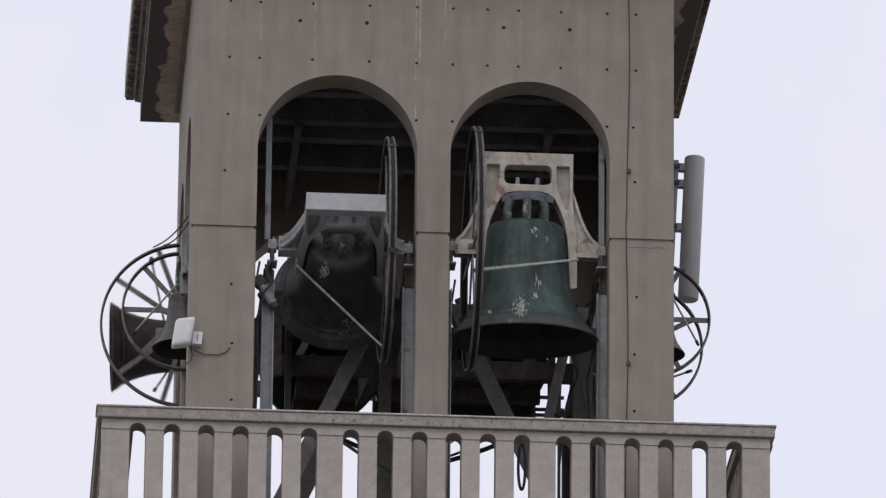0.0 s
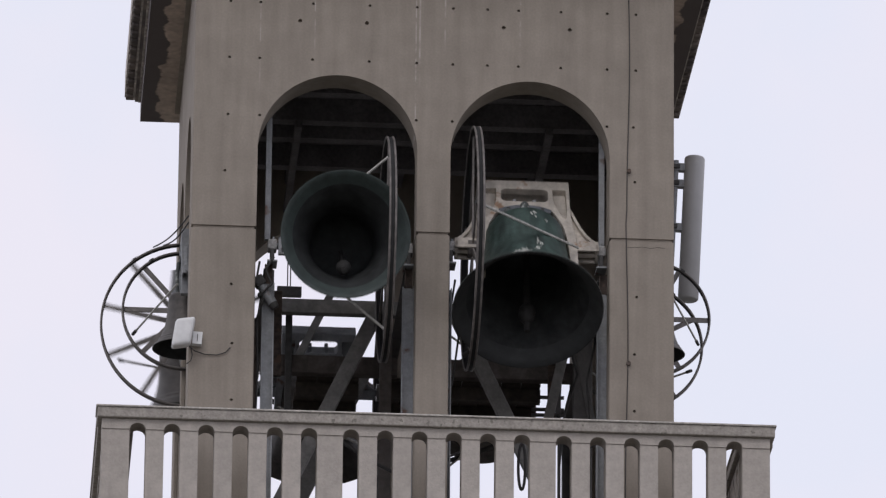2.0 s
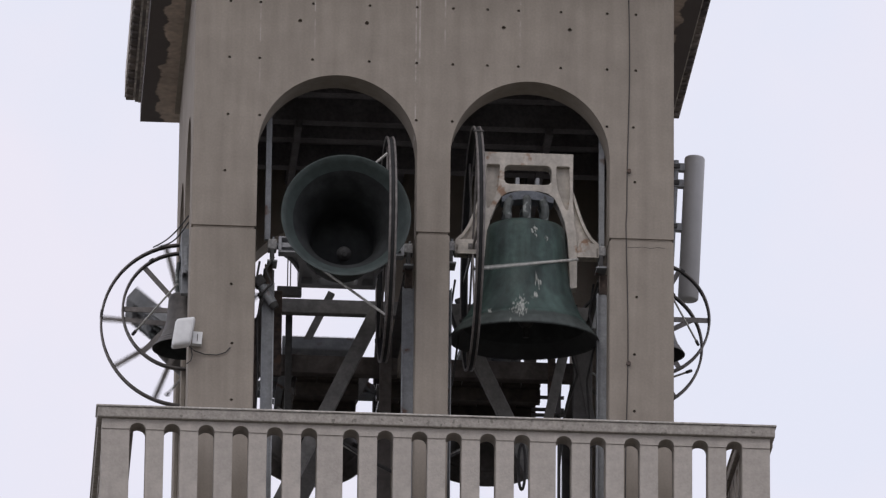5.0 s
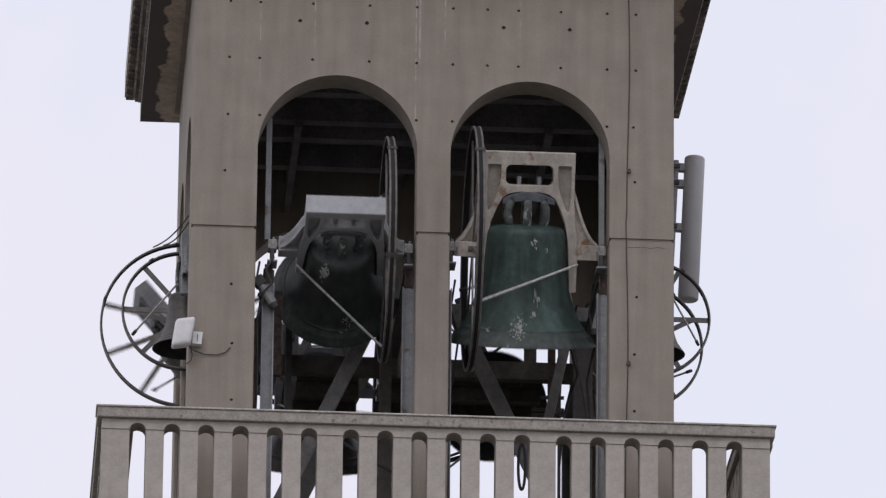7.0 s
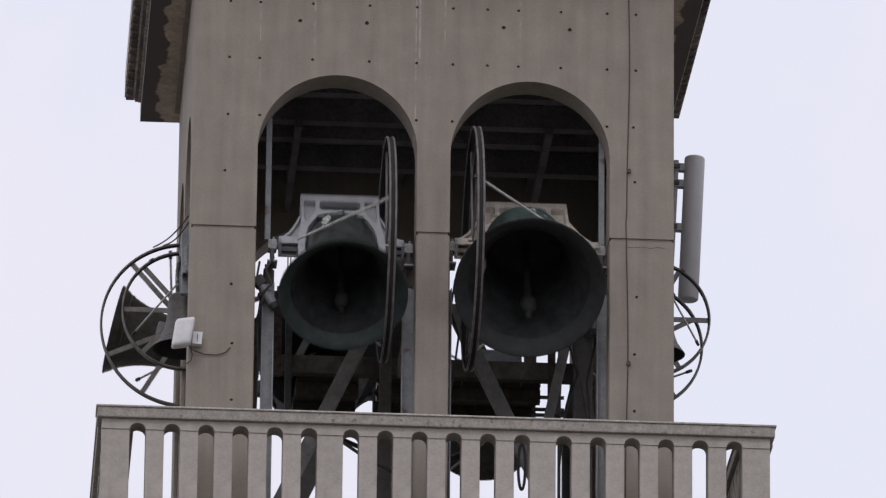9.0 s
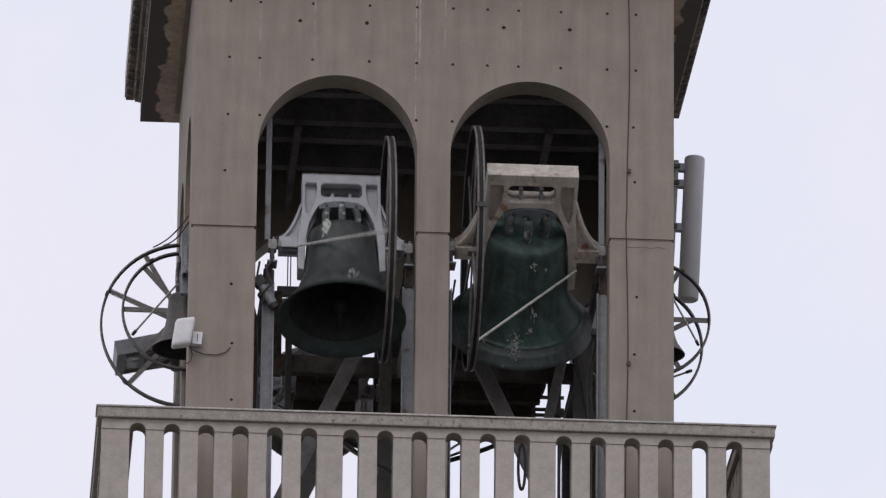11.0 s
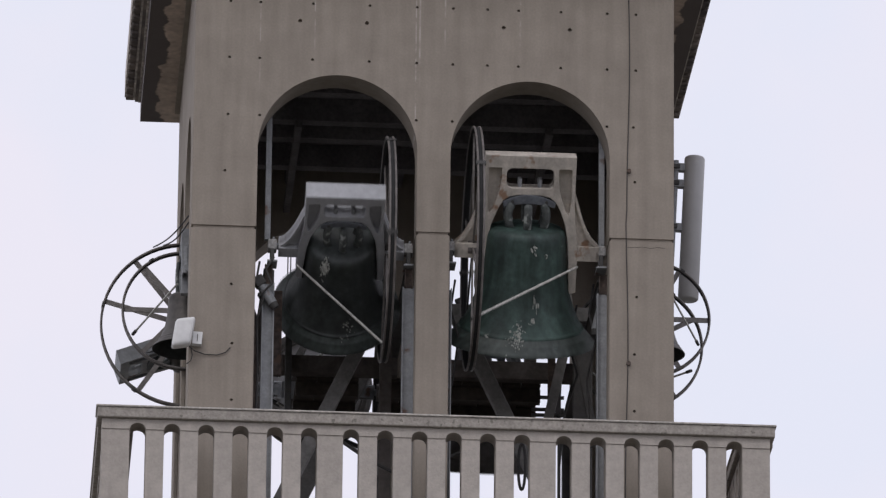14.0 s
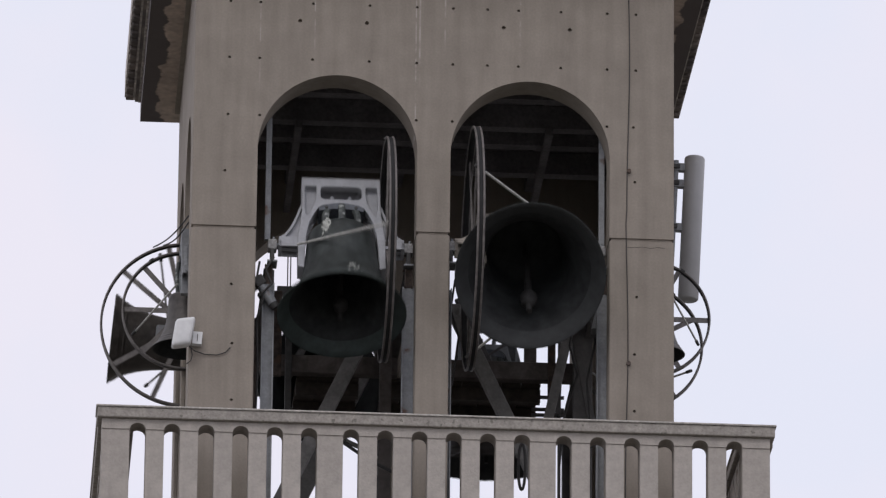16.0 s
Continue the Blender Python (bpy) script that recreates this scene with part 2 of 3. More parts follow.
def add_tube(bm, pts, r, seg=8, closed=False):
    """A round tube along a line of points."""
    pts = [Vector(p) for p in pts]
    n = len(pts)
    rings = []
    side = None
    for i, p in enumerate(pts):
        a = pts[(i - 1) % n] if closed or i > 0 else p
        b = pts[(i + 1) % n] if closed or i < n - 1 else p
        t = (b - a).normalized()
        if side is None:
            side = t.cross(Vector((0.31, 0.17, 0.93))).normalized()
        side = (side - t * side.dot(t)).normalized()
        up = t.cross(side)
        rings.append([bm.verts.new(p + r * (math.cos(q) * side + math.sin(q) * up)) for q in (2 * math.pi * k / seg for k in range(seg))])
    for i in range(n if closed else n - 1):
        A, B = rings[i], rings[(i + 1) % n]
        for k in range(seg):
            bm.faces.new((A[k], A[(k + 1) % seg], B[(k + 1) % seg], B[k]))
    if not closed:
        bm.faces.new(rings[0][::-1])
        bm.faces.new(rings[-1])
    return bm


def add_lathe(bm, profile, seg=64, closed=False):
    """Turn (radius, z) round the z axis."""
    rings = []
    for r, z in profile:
        if r < 1e-5:
            rings.append([bm.verts.new((0, 0, z))] * seg)
        else:
            rings.append([bm.verts.new((r * math.cos(2 * math.pi * k / seg), r * math.sin(2 * math.pi * k / seg), z)) for k in range(seg)])
    pairs = list(zip(rings, rings[1:])) + ([(rings[-1], rings[0])] if closed else [])
    for A, B in pairs:
        for k in range(seg):
            q = []
            for v in (A[k], A[(k + 1) % seg], B[(k + 1) % seg], B[k]):
                if v not in q:
                    q.append(v)
            if len(q) > 2:
                f = bm.faces.new(q)
                f.smooth = True
    bmesh.ops.recalc_face_normals(bm, faces=bm.faces)
    return bm


def plate(outlines, thick, turn=None, at=(0, 0, 0), bevel=0.0):
    """A flat plate with holes, cut in the x-z plane and thick along y, as a bmesh. at: its middle."""
    cu = bpy.data.curves.new("outline", "CURVE")
    cu.dimensions, cu.fill_mode, cu.extrude = "2D", "BOTH", thick / 2 - bevel
    cu.bevel_depth, cu.bevel_resolution, cu.offset = bevel, 1, -bevel
    for pts in outlines:
        sp = cu.splines.new("POLY")
        sp.points.add(len(pts) - 1)
        for q, (a, b) in zip(sp.points, pts):
            q.co = (a, b, 0, 1)
        sp.use_cyclic_u = True
    ob = new("outline", cu)
    me = bpy.data.meshes.new_from_object(ob.evaluated_get(bpy.context.evaluated_depsgraph_get()))
    bm = bmesh.new()
    bm.from_mesh(me)
    bpy.data.objects.remove(ob)
    bpy.data.curves.remove(cu)
    bpy.data.meshes.remove(me)
    m = Matrix.Translation(at) @ (turn or Matrix.Identity(4)) @ Matrix.Rotation(radians(90), 4, "X")
    bm.transform(m)
    bmesh.ops.remove_doubles(bm, verts=bm.verts, dist=1e-5)
    bmesh.ops.recalc_face_normals(bm, faces=bm.faces)
    for f in bm.faces:
        f.smooth = False
    return bm


def joined(*bms):
    """Put several bmeshes into the first."""
    first = bms[0]
    for b in bms[1:]:
        me = bpy.data.meshes.new("join")
        b.to_mesh(me)
        b.free()
        first.from_mesh(me)
        bpy.data.meshes.remove(me)
    return first


def circle(cx, cz, r, n=12):
    return [(cx + r * math.cos(2 * math.pi * k / n), cz + r * math.sin(2 * math.pi * k / n)) for k in range(n)]


def mirrored(half):
    """A closed outline from its right half, listed from top to bottom."""
    return half + [(-x, z) for x, z in reversed(half)]


# ---- ground and tower ----
HALF = 2.39          # half the tower's width
DEEP = 4.78
THICK = 0.36
ARCH_X = 0.957       # arch centres from the wall's middle
ARCH_R = 0.792
SPRING = 29.63
JOINT = 28.78
FLOOR = 25.35
TOP = 32.0


def wall_outline(half, low, high, arches=True):
    pts = [(-half, low)]
    if arches:
        for cx in (-ARCH_X, ARCH_X):
            pts.append((cx - ARCH_R, low))
            for k in range(65):
                a = math.pi * (1 - k / 64)
                pts.append((cx + ARCH_R * math.cos(a), SPRING + ARCH_R * math.sin(a)))
            pts.append((cx + ARCH_R, low))
    return pts + [(half, low), (half, high), (-half, high)]


TIES_X = (-2.045, -1.745, -1.22, -0.655, -0.182, 0.179, 0.523, 0.833, 1.257, 1.72, 2.008)
TIES = [(x, z) for z in (31.177, 30.578) for x in TIES_X]
TIES += [(x, 29.97) for x in (-2.05, -1.735, -0.18, 0.179, 1.72, 1.985)]
TIES += [(-2.07, 29.373), (2.0, 29.39), (-1.984, 28.182), (2.02, 28.18), (-1.966, 27.564), (2.0, 27.58), (-1.96, 26.978), (2.0, 26.99)]
BIG_TIES = [(-1.35, 30.99), (-0.684, 30.99), (0.683, 30.99), (1.345, 30.99)]


def make_wall(name, mid, turn, half, ties):
    """One belfry wall in its own x-z plane: a skin with tie holes, a core behind it, and a shadow joint across the piers."""
    rot = Matrix.Rotation(radians(turn), 4, "Z")
    skin = 0.045
    up, low = JOINT + 0.016, JOINT - 0.016
    holes = []
    for x, z in (TIES if ties else []):
        holes.append((z, circle(x, z, 0.0145)))
    for x, z in (BIG_TIES if ties else []):
        holes.append((z, circle(x, z, 0.02)))
    bm = joined(
        plate([wall_outline(half, up, TOP)] + [h for z, h in holes if z > up], skin, at=(0, skin / 2, 0)),
        plate([wall_outline(half, up, TOP)], THICK - skin, at=(0, skin + (THICK - skin) / 2, 0)))
    piers = ((-half, -ARCH_X - ARCH_R), (-ARCH_X + ARCH_R, ARCH_X - ARCH_R), (ARCH_X + ARCH_R, half))
    for a, b in piers:
        rect = [(a, FLOOR), (b, FLOOR), (b, low), (a, low)]
        inside = [h for z, h in holes if z < low and a < h[0][0] < b]
        bm = joined(bm, plate([rect] + inside, skin, at=(0, skin / 2, 0)))
        add_box(bm, (a, skin, FLOOR), (b, THICK, low))
        add_box(bm, (a + 0.018, 0.018, low), (b - 0.018, THICK - 0.018, up))
    bm.transform(Matrix.Translation(mid) @ rot)
    bmesh.ops.bevel(bm, geom=[e for e in bm.edges if e.is_manifold and e.calc_face_angle(0) > 1.2 and abs(e.verts[0].co.z - e.verts[1].co.z) > 1.0], offset=0.008, segments=1, affect="EDGES")
    return solid(name, bm, CONCRETE, "grey-beige cast concrete belfry wall with two round arches and tie holes", "wall", "structure")


make_wall("wall_south", (0, 0, 0), 0, HALF, True)
make_wall("wall_north", (0, DEEP, 0), 180, HALF, False)
make_wall("wall_west", (-HALF, DEEP / 2, 0), -90, DEEP / 2 - THICK - 0.002, False)
make_wall("wall_east", (HALF, DEEP / 2, 0), 90, DEEP / 2 - THICK - 0.002, False)

bm = boxed((-600, -600, -0.3), (600, 600, 0.0))
solid("ground", bm, GROUND, "plain gravel ground at the foot of the tower", "ground", "structure")
bm = boxed((-HALF, 0, 0.0), (HALF, DEEP, FLOOR - 0.25), 0.01)
solid("tower_shaft", bm, CONCRETE, "plain square concrete shaft below the belfry", "tower", "structure")
bm = boxed((-3.2, -1.04, FLOOR - 0.25), (3.2, DEEP + 1.04, FLOOR), 0.01)
solid("balcony_floor", bm, FLOOR_MAT, "concrete balcony slab round the belfry", "floor", "structure")
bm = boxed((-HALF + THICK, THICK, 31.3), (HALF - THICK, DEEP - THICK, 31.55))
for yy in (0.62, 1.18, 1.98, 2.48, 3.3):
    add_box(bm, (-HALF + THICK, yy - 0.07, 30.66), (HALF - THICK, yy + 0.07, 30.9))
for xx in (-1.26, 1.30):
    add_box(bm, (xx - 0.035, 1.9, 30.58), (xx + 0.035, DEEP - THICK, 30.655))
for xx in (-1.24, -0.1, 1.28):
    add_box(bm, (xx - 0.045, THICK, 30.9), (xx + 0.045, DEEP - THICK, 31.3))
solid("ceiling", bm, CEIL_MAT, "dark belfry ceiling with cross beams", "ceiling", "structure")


def make_cornice():
    """Stepped cornice round the tower: rings of growing reach."""
    t = thing("cornice", "stepped concrete cornice blackened by weather under the eaves", "cornice", kind="structure")

    def ring(name, z0, z1, r0, r1, material):
        """A square ring between the reaches r0 and r1."""
        outer = [(-HALF - r1, -r1), (HALF + r1, -r1), (HALF + r1, DEEP + r1), (-HALF - r1, DEEP + r1)]
        inner = [(-HALF - r0, -r0), (HALF + r0, -r0), (HALF + r0, DEEP + r0), (-HALF - r0, DEEP + r0)]
        bm = plate([outer, inner], z1 - z0)
        bm.transform(Matrix.Translation((0, 0, (z0 + z1) / 2)) @ Matrix.Rotation(radians(-90), 4, "X"))
        part(name, bm, material, t)
    ring("bed_mould", 31.80, 32.2, 0.002, 0.05, CONCRETE)
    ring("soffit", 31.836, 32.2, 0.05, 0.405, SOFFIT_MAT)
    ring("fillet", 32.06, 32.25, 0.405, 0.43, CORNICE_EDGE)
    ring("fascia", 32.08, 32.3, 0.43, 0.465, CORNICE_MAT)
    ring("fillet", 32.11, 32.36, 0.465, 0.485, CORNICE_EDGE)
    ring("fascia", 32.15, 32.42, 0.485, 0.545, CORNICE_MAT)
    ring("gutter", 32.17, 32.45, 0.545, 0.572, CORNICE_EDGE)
    for k in range(26):
        y = -0.5 + k * 0.23
        for sx in (-1, 1):
            part("tile_end", boxed((sx * (HALF + 0.512) - 0.05, y - 0.05, 32.115), (sx * (HALF + 0.512) + 0.05, y + 0.05, 32.18), 0.015), CORNICE_MAT, t)


make_cornice()
bm = bmesh.new()
vs = [bm.verts.new(c) for c in ((-2.94, -0.55, 32.46), (2.94, -0.55, 32.46), (2.94, DEEP + 0.55, 32.46), (-2.94, DEEP + 0.55, 32.46), (0, DEEP / 2, 33.9))]
for q in ((0, 1, 4), (1, 2, 4), (2, 3, 4), (3, 0, 4), (3, 2, 1, 0)):
    bm.faces.new([vs[k] for k in q])
solid("roof", bm, ROOF_MAT, "low pyramid roof of red tiles", "roof", "structure")


# ---- balustrade ----
BAL_Y, BAL_D = -1.1, 0.25
RAIL_TOP, BAND_HI, BAND_LO = 26.50, 26.375, 26.275


def make_balustrade(name, m, length, bays):
    """Along local x, centred, outer face at local y = 0."""
    t = thing(name, "pale weathered concrete balustrade with round-topped slots", "balustrade", m, "balcony balustrades")
    half = length / 2
    pitch, wide, slot = 0.3306, 0.404, 0.154
    count = 6 * bays
    centres, x = [], 0.0
    for k in range(count):
        centres.append(x)
        x += wide if k % 6 == 5 else pitch
    mid = (centres[0] + centres[-1]) / 2
    centres = [c - mid for c in centres]
    r = slot / 2
    edges = [-half] + [e for c in centres for e in (c - r, c + r)] + [half]
    made = {}
    for a, b in zip(edges[::2], edges[1::2]):
        key = round(b - a, 3)
        if key not in made:
            made[key] = part("baluster", boxed((-(b - a) / 2, 0.012, FLOOR), ((b - a) / 2, BAL_D, BAND_LO + 0.002), 0.008), CONCRETE_RAIL, t)
            ob = made[key]
        else:
            ob = new("baluster", made[key].data)
            ob.parent = t
        ob.location = ((a + b) / 2, 0, 0)
    pts = [(-half, BAND_LO)]
    for c in centres:
        for k in range(13):
            a = math.pi * (1 - k / 12)
            pts.append((c + r * math.cos(a), BAND_LO + 0.064 * math.sin(a)))
    pts += [(half, BAND_LO), (half, BAND_HI), (-half, BAND_HI)]
    part("band", plate([pts], BAL_D - 0.004, at=(0, BAL_D / 2, 0)), CONCRETE_RAIL, t)
    part("coping", boxed((-half - 0.045, -0.045, BAND_HI + 0.003), (half + 0.045, BAL_D + 0.045, RAIL_TOP - 0.02), 0.012), CONCRETE_CAP, t, "lichened concrete coping")
    part("coping_lip", boxed((-half - 0.06, -0.06, RAIL_TOP - 0.02), (half + 0.06, BAL_D + 0.06, RAIL_TOP), 0.009), COPING_LIP, t, "thin projecting coping edge")
    return t


make_balustrade("balustrade", pose(-0.012, BAL_Y, 0), 6.46, 3)
make_balustrade("balustrade", pose(-3.23, BAL_Y + BAL_D + 0.07 + 3.1, 0, 0, 0, -90), 6.2, 3)
make_balustrade("balustrade", pose(3.23, BAL_Y + BAL_D + 0.07 + 3.1, 0, 0, 0, 90), 6.2, 3)


# ---- bells ----
PROFILE_OUT = [(0.0, 0.262), (0.10, 0.262), (0.22, 0.258), (0.31, 0.246), (0.352, 0.228), (0.374, 0.20), (0.384, 0.165), (0.391, 0.10), (0.398, 0.0),
               (0.408, -0.15), (0.420, -0.28), (0.438, -0.40), (0.462, -0.51), (0.495, -0.62), (0.535, -0.72), (0.575, -0.80), (0.590, -0.822), (0.598, -0.822), (0.604, -0.845), (0.604, -0.85),
               (0.640, -0.895), (0.651, -0.90), (0.660, -0.915), (0.700, -0.972), (0.722, -1.000), (0.722, -1.010)]
PROFILE_IN = [(0.722, -1.010), (0.705, -1.012), (0.66, -0.955), (0.585, -0.87), (0.525, -0.78), (0.47, -0.66), (0.42, -0.5), (0.385, -0.32), (0.365, -0.1), (0.35, 0.1), (0.30, 0.18), (0.2, 0.215), (0.0, 0.22)]


def headstock(sx, sz, deep):
    """A cast yoke: a flanged portal with a round-cornered window and two pockets, legs below the axis, and thin concave wings out to the gudgeon boxes."""
    half = [(0.45, 1.0), (0.45, 0.60), (0.455, 0.45), (0.472, 0.27), (0.495, 0.10), (0.50, -0.02), (0.50, -0.40), (0.43, -0.42), (0.415, -0.1), (0.40, 0.10), (0.37, 0.28), (0.31, 0.44), (0.26, 0.53), (0.20, 0.575), (0.10, 0.595)]
    outer = mirrored([(x * sx, z * sz) for x, z in half])
    inset = mirrored([((x - 0.012 if x > 0.42 else x) * sx, (z - 0.012 if z > 0.9 else z) * sz) for x, z in half])

    def rounded(x0, x1, z0, z1, r):
        pts = []
        for cx, cz, a0 in ((x1 - r, z1 - r, 0), (x0 + r, z1 - r, 90), (x0 + r, z0 + r, 180), (x1 - r, z0 + r, 270)):
            pts += [((cx + r * math.cos(radians(a0 + d))) * sx, (cz + r * math.sin(radians(a0 + d))) * sz) for d in (0, 18, 36, 54, 72, 90)]
        return pts
    window = rounded(-0.236, 0.236, 0.668, 0.868, 0.055)
    pocket = [(0.293, 0.868), (0.402, 0.868), (0.414, 0.856), (0.417, 0.55), (0.405, 0.42), (0.392, 0.405), (0.37, 0.43), (0.33, 0.53), (0.295, 0.64), (0.283, 0.76), (0.283, 0.858)]
    left = [(-x * sx, z * sz) for x, z in pocket]
    right = [(x * sx, z * sz) for x, z in pocket]
    bm = joined(plate([outer, window, left, right], deep, bevel=0.007), plate([inset, window], deep * 0.3))
    return bm


def headstock_wing(sx, sz, deep, s):
    """A thin concave web with a flanged edge, from the portal out to the open gudgeon box."""
    curve = [(0.446, 0.64), (0.475, 0.565), (0.515, 0.43), (0.555, 0.315), (0.60, 0.215), (0.65, 0.135), (0.705, 0.085)]
    web = curve + [(0.705, -0.05), (0.49, -0.06), (0.485, 0.05), (0.455, 0.40)]
    bm = plate([[(s * x * sx, z * sz) for x, z in web]], deep * 0.22)
    rim = curve + [(x - 0.022, z - 0.022) for x, z in reversed(curve)]
    bm = joined(bm, plate([[(s * x * sx, z * sz) for x, z in rim]], deep * 0.62))
    x0, x1 = sorted((s * 0.498 * sx, s * 0.715 * sx))
    add_box(bm, (x0, -deep * 0.42, 0.02 * sz), (x1, deep * 0.42, 0.075 * sz), 0.008)
    for y in (-0.42, 0.34):
        add_box(bm, (x0, deep * y, -0.075 * sz), (x1, deep * (y + 0.08), 0.025 * sz))
    xe = s * 0.70 * sx
    add_box(bm, (xe - 0.015, -deep * 0.42, -0.075 * sz), (xe + 0.015, deep * 0.42, 0.02 * sz), 0.004)
    return bm


def wheel(parent, x, radius, hub_r, material, spokes=(30, 90, 150)):
    """A rope wheel in the plane x: a double rim, spokes and a hub."""
    w = part("wheel", add_rod(bmesh.new(), (x - 0.05, 0, 0), (x + 0.05, 0, 0), hub_r, 20), material, parent)
    n = 72
    for s in (-1, 1):
        ring = [(x + s * 0.028, radius * math.cos(2 * math.pi * k / n), radius * math.sin(2 * math.pi * k / n)) for k in range(n)]
        part("rim", add_tube(bmesh.new(), ring, 0.012, 6, True), material, w)
    for a in (radians(57), radians(123)):
        c, q = math.cos(a), math.sin(a)
        part("rope_clip", add_beam(bmesh.new(), (x - 0.05, (radius + 0.005) * c, (radius + 0.005) * q), (x + 0.05, (radius + 0.005) * c, (radius + 0.005) * q), 0.02, 0.05, (0, -q, c)), STEEL_DARK, w)
    bm = bmesh.new()
    add_lathe(bm, [(radius - 0.014, -0.027), (radius - 0.014, 0.027), (radius + 0.002, 0.027), (radius + 0.002, -0.027)], n, True)
    bm.transform(Matrix.Translation((x, 0, 0)) @ Matrix.Rotation(radians(90), 4, "Y"))
    part("rim_band", bm, RUBBER, w, "dark drive groove")
    for k in [d * q for d in spokes for q in (-1, 1)]:
        a = radians(k - 90)
        p = (x, (radius - 0.01) * math.cos(a), (radius - 0.01) * math.sin(a))
        part("spoke", add_beam(bmesh.new(), (x, hub_r * 0.8 * math.cos(a), hub_r * 0.8 * math.sin(a)), p, 0.05, 0.018, (1, 0, 0)), material, w)
    return w


def make_bell(m, scale, zs, wheel_x, wheel_r, bronze, yoke, label, hs=(1, 1), deep=0.2, spokes=(30, 90, 150), wheel_mat=None, lime=(), drop=0.0, bow=None, lip=None, shift=0.0, stay=((0.46, -0.19), (0.46, -0.19))):
    """A swinging bell about the local x axis through the origin; the mouth hangs towards -z."""
    t = thing("church_bell", label, "bell", m, "swinging bells")
    part("bell_body", add_lathe(bmesh.new(), [(r * scale, z * zs - drop) for r, z in PROFILE_OUT[:-6]], 72), bronze, t)
    part("sound_bow", add_lathe(bmesh.new(), [(r * scale, z * zs - drop) for r, z in PROFILE_OUT[-7:]], 72), bow or bronze, t, "darker bronze rim of the bell")
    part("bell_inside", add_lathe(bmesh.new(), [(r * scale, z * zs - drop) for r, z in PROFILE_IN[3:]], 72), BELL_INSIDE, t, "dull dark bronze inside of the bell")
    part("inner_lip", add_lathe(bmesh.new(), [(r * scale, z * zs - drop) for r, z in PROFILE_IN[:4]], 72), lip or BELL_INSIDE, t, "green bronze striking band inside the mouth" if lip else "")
    yoke_part = part("headstock", headstock(hs[0], hs[1], deep), yoke, t, "cast iron headstock with a window")
    for s in (-1, 1):
        part("wing", headstock_wing(hs[0], hs[1], deep, s), yoke, yoke_part)
        part("gudgeon", add_rod(bmesh.new(), (s * 0.69 * hs[0], 0, 0), (s * (0.69 * hs[0] + 0.06), 0, 0), 0.035, 14), STEEL, t)
    arc = [(x / 10 * 0.262, 0.60 - 0.075 * (x / 10) ** 2) for x in range(-10, 11)] + [(x / 10 * 0.255, 0.505 - 0.035 * (x / 10) ** 2) for x in range(10, -11, -1)]
    part("crown_plate", plate([[(x * hs[0], z * hs[1]) for x, z in arc]], deep * 1.12, bevel=0.006), SLATE, t, "curved slate grey crown plate")
    for s in (-1, 1):
        part("bolt", add_rod(bmesh.new(), (s * 0.17 * hs[0], -deep * 0.6, 0.525 * hs[1]), (s * 0.17 * hs[0], -deep * 0.5, 0.525 * hs[1]), 0.018, 8), STEEL_DARK, t)
    for k in range(6):
        a = math.pi * k / 3 + math.pi / 6
        ca, sa = math.cos(a), math.sin(a)
        top = 0.49 * hs[1]
        zb = 0.245 * zs - drop
        pts = [(ca * q * scale, sa * q * scale, zb + (top - zb) * h) for q, h in ((0.18, 0), (0.20, 0.2), (0.212, 0.5), (0.208, 0.75), (0.19, 0.95), (0.175, 1.02))]
        part("crown_loop", add_tube(bmesh.new(), pts, 0.041 * scale, 10), CROWN, t, "lime-streaked bronze crown loop")
    for s in (-1, 1):
        for k in (-1, 1):
            part("bolt", add_rod(bmesh.new(), (k * 0.10 * hs[0], s * deep * 0.2, 0.66 * hs[1]), (k * 0.10 * hs[0], s * deep * 0.2, 0.75 * hs[1]), 0.02, 8), STEEL, t)
    wheel(t, wheel_x, wheel_r, 0.09, wheel_mat or WHEEL_MAT, spokes)
    far = -math.copysign(0.46 * hs[0], wheel_x)
    g = radians(-26)
    rr = wheel_r * 0.878
    for s in (-1, 1):
        p0 = (wheel_x, s * rr * math.cos(g), rr * math.sin(g))
        hold = stay[0 if s < 0 else 1]
        p1 = (math.copysign(hold[0] * hs[0], far), s * deep * 0.75, hold[1] * hs[1])
        part("strut", add_rod(bmesh.new(), p0, p1, 0.0135 * (0.6 + 0.4 * scale), 10), ZINC, t, "galvanised bracing rod")
        d = (Vector(p0) - Vector(p1)).normalized()
        part("strut_end", add_rod(bmesh.new(), Vector(p0) - d * 0.03, Vector(p0) + d * 0.06, 0.022 * (0.6 + 0.4 * scale), 8), STEEL_DARK, t, "dark threaded rod end")
    if lime:
        bm = bmesh.new()
        rnd = random.Random(7)
        outer = [(r * scale, z * zs - drop) for r, z in PROFILE_OUT[4:]]
        for ang, z, spread, run, n in lime:
            for k in range(n):
                aa = radians(ang) + rnd.gauss(0, 0.5) * spread
                zz = z + rnd.gauss(0, 0.5) * spread
                fall = rnd.uniform(0.2, 0.8) * run
                w = min(0.013, 0.0016 + rnd.expovariate(260))
                rad = np.interp(-zz, [-q for _, q in outer], [r for r, _ in outer]) + 0.001
                m = Matrix.Translation((rad * math.cos(aa), rad * math.sin(aa), zz)) @ Matrix.Rotation(aa, 4, "Z") @ Matrix.Rotation(rnd.gauss(0, 0.5) if fall < 0.03 else rnd.gauss(0, 0.1), 4, "X") @ Matrix.Diagonal((0.003, w, w * rnd.uniform(0.6, 1.4) + fall, 1))
                bmesh.ops.create_icosphere(bm, subdivisions=1, radius=1.0, matrix=m)
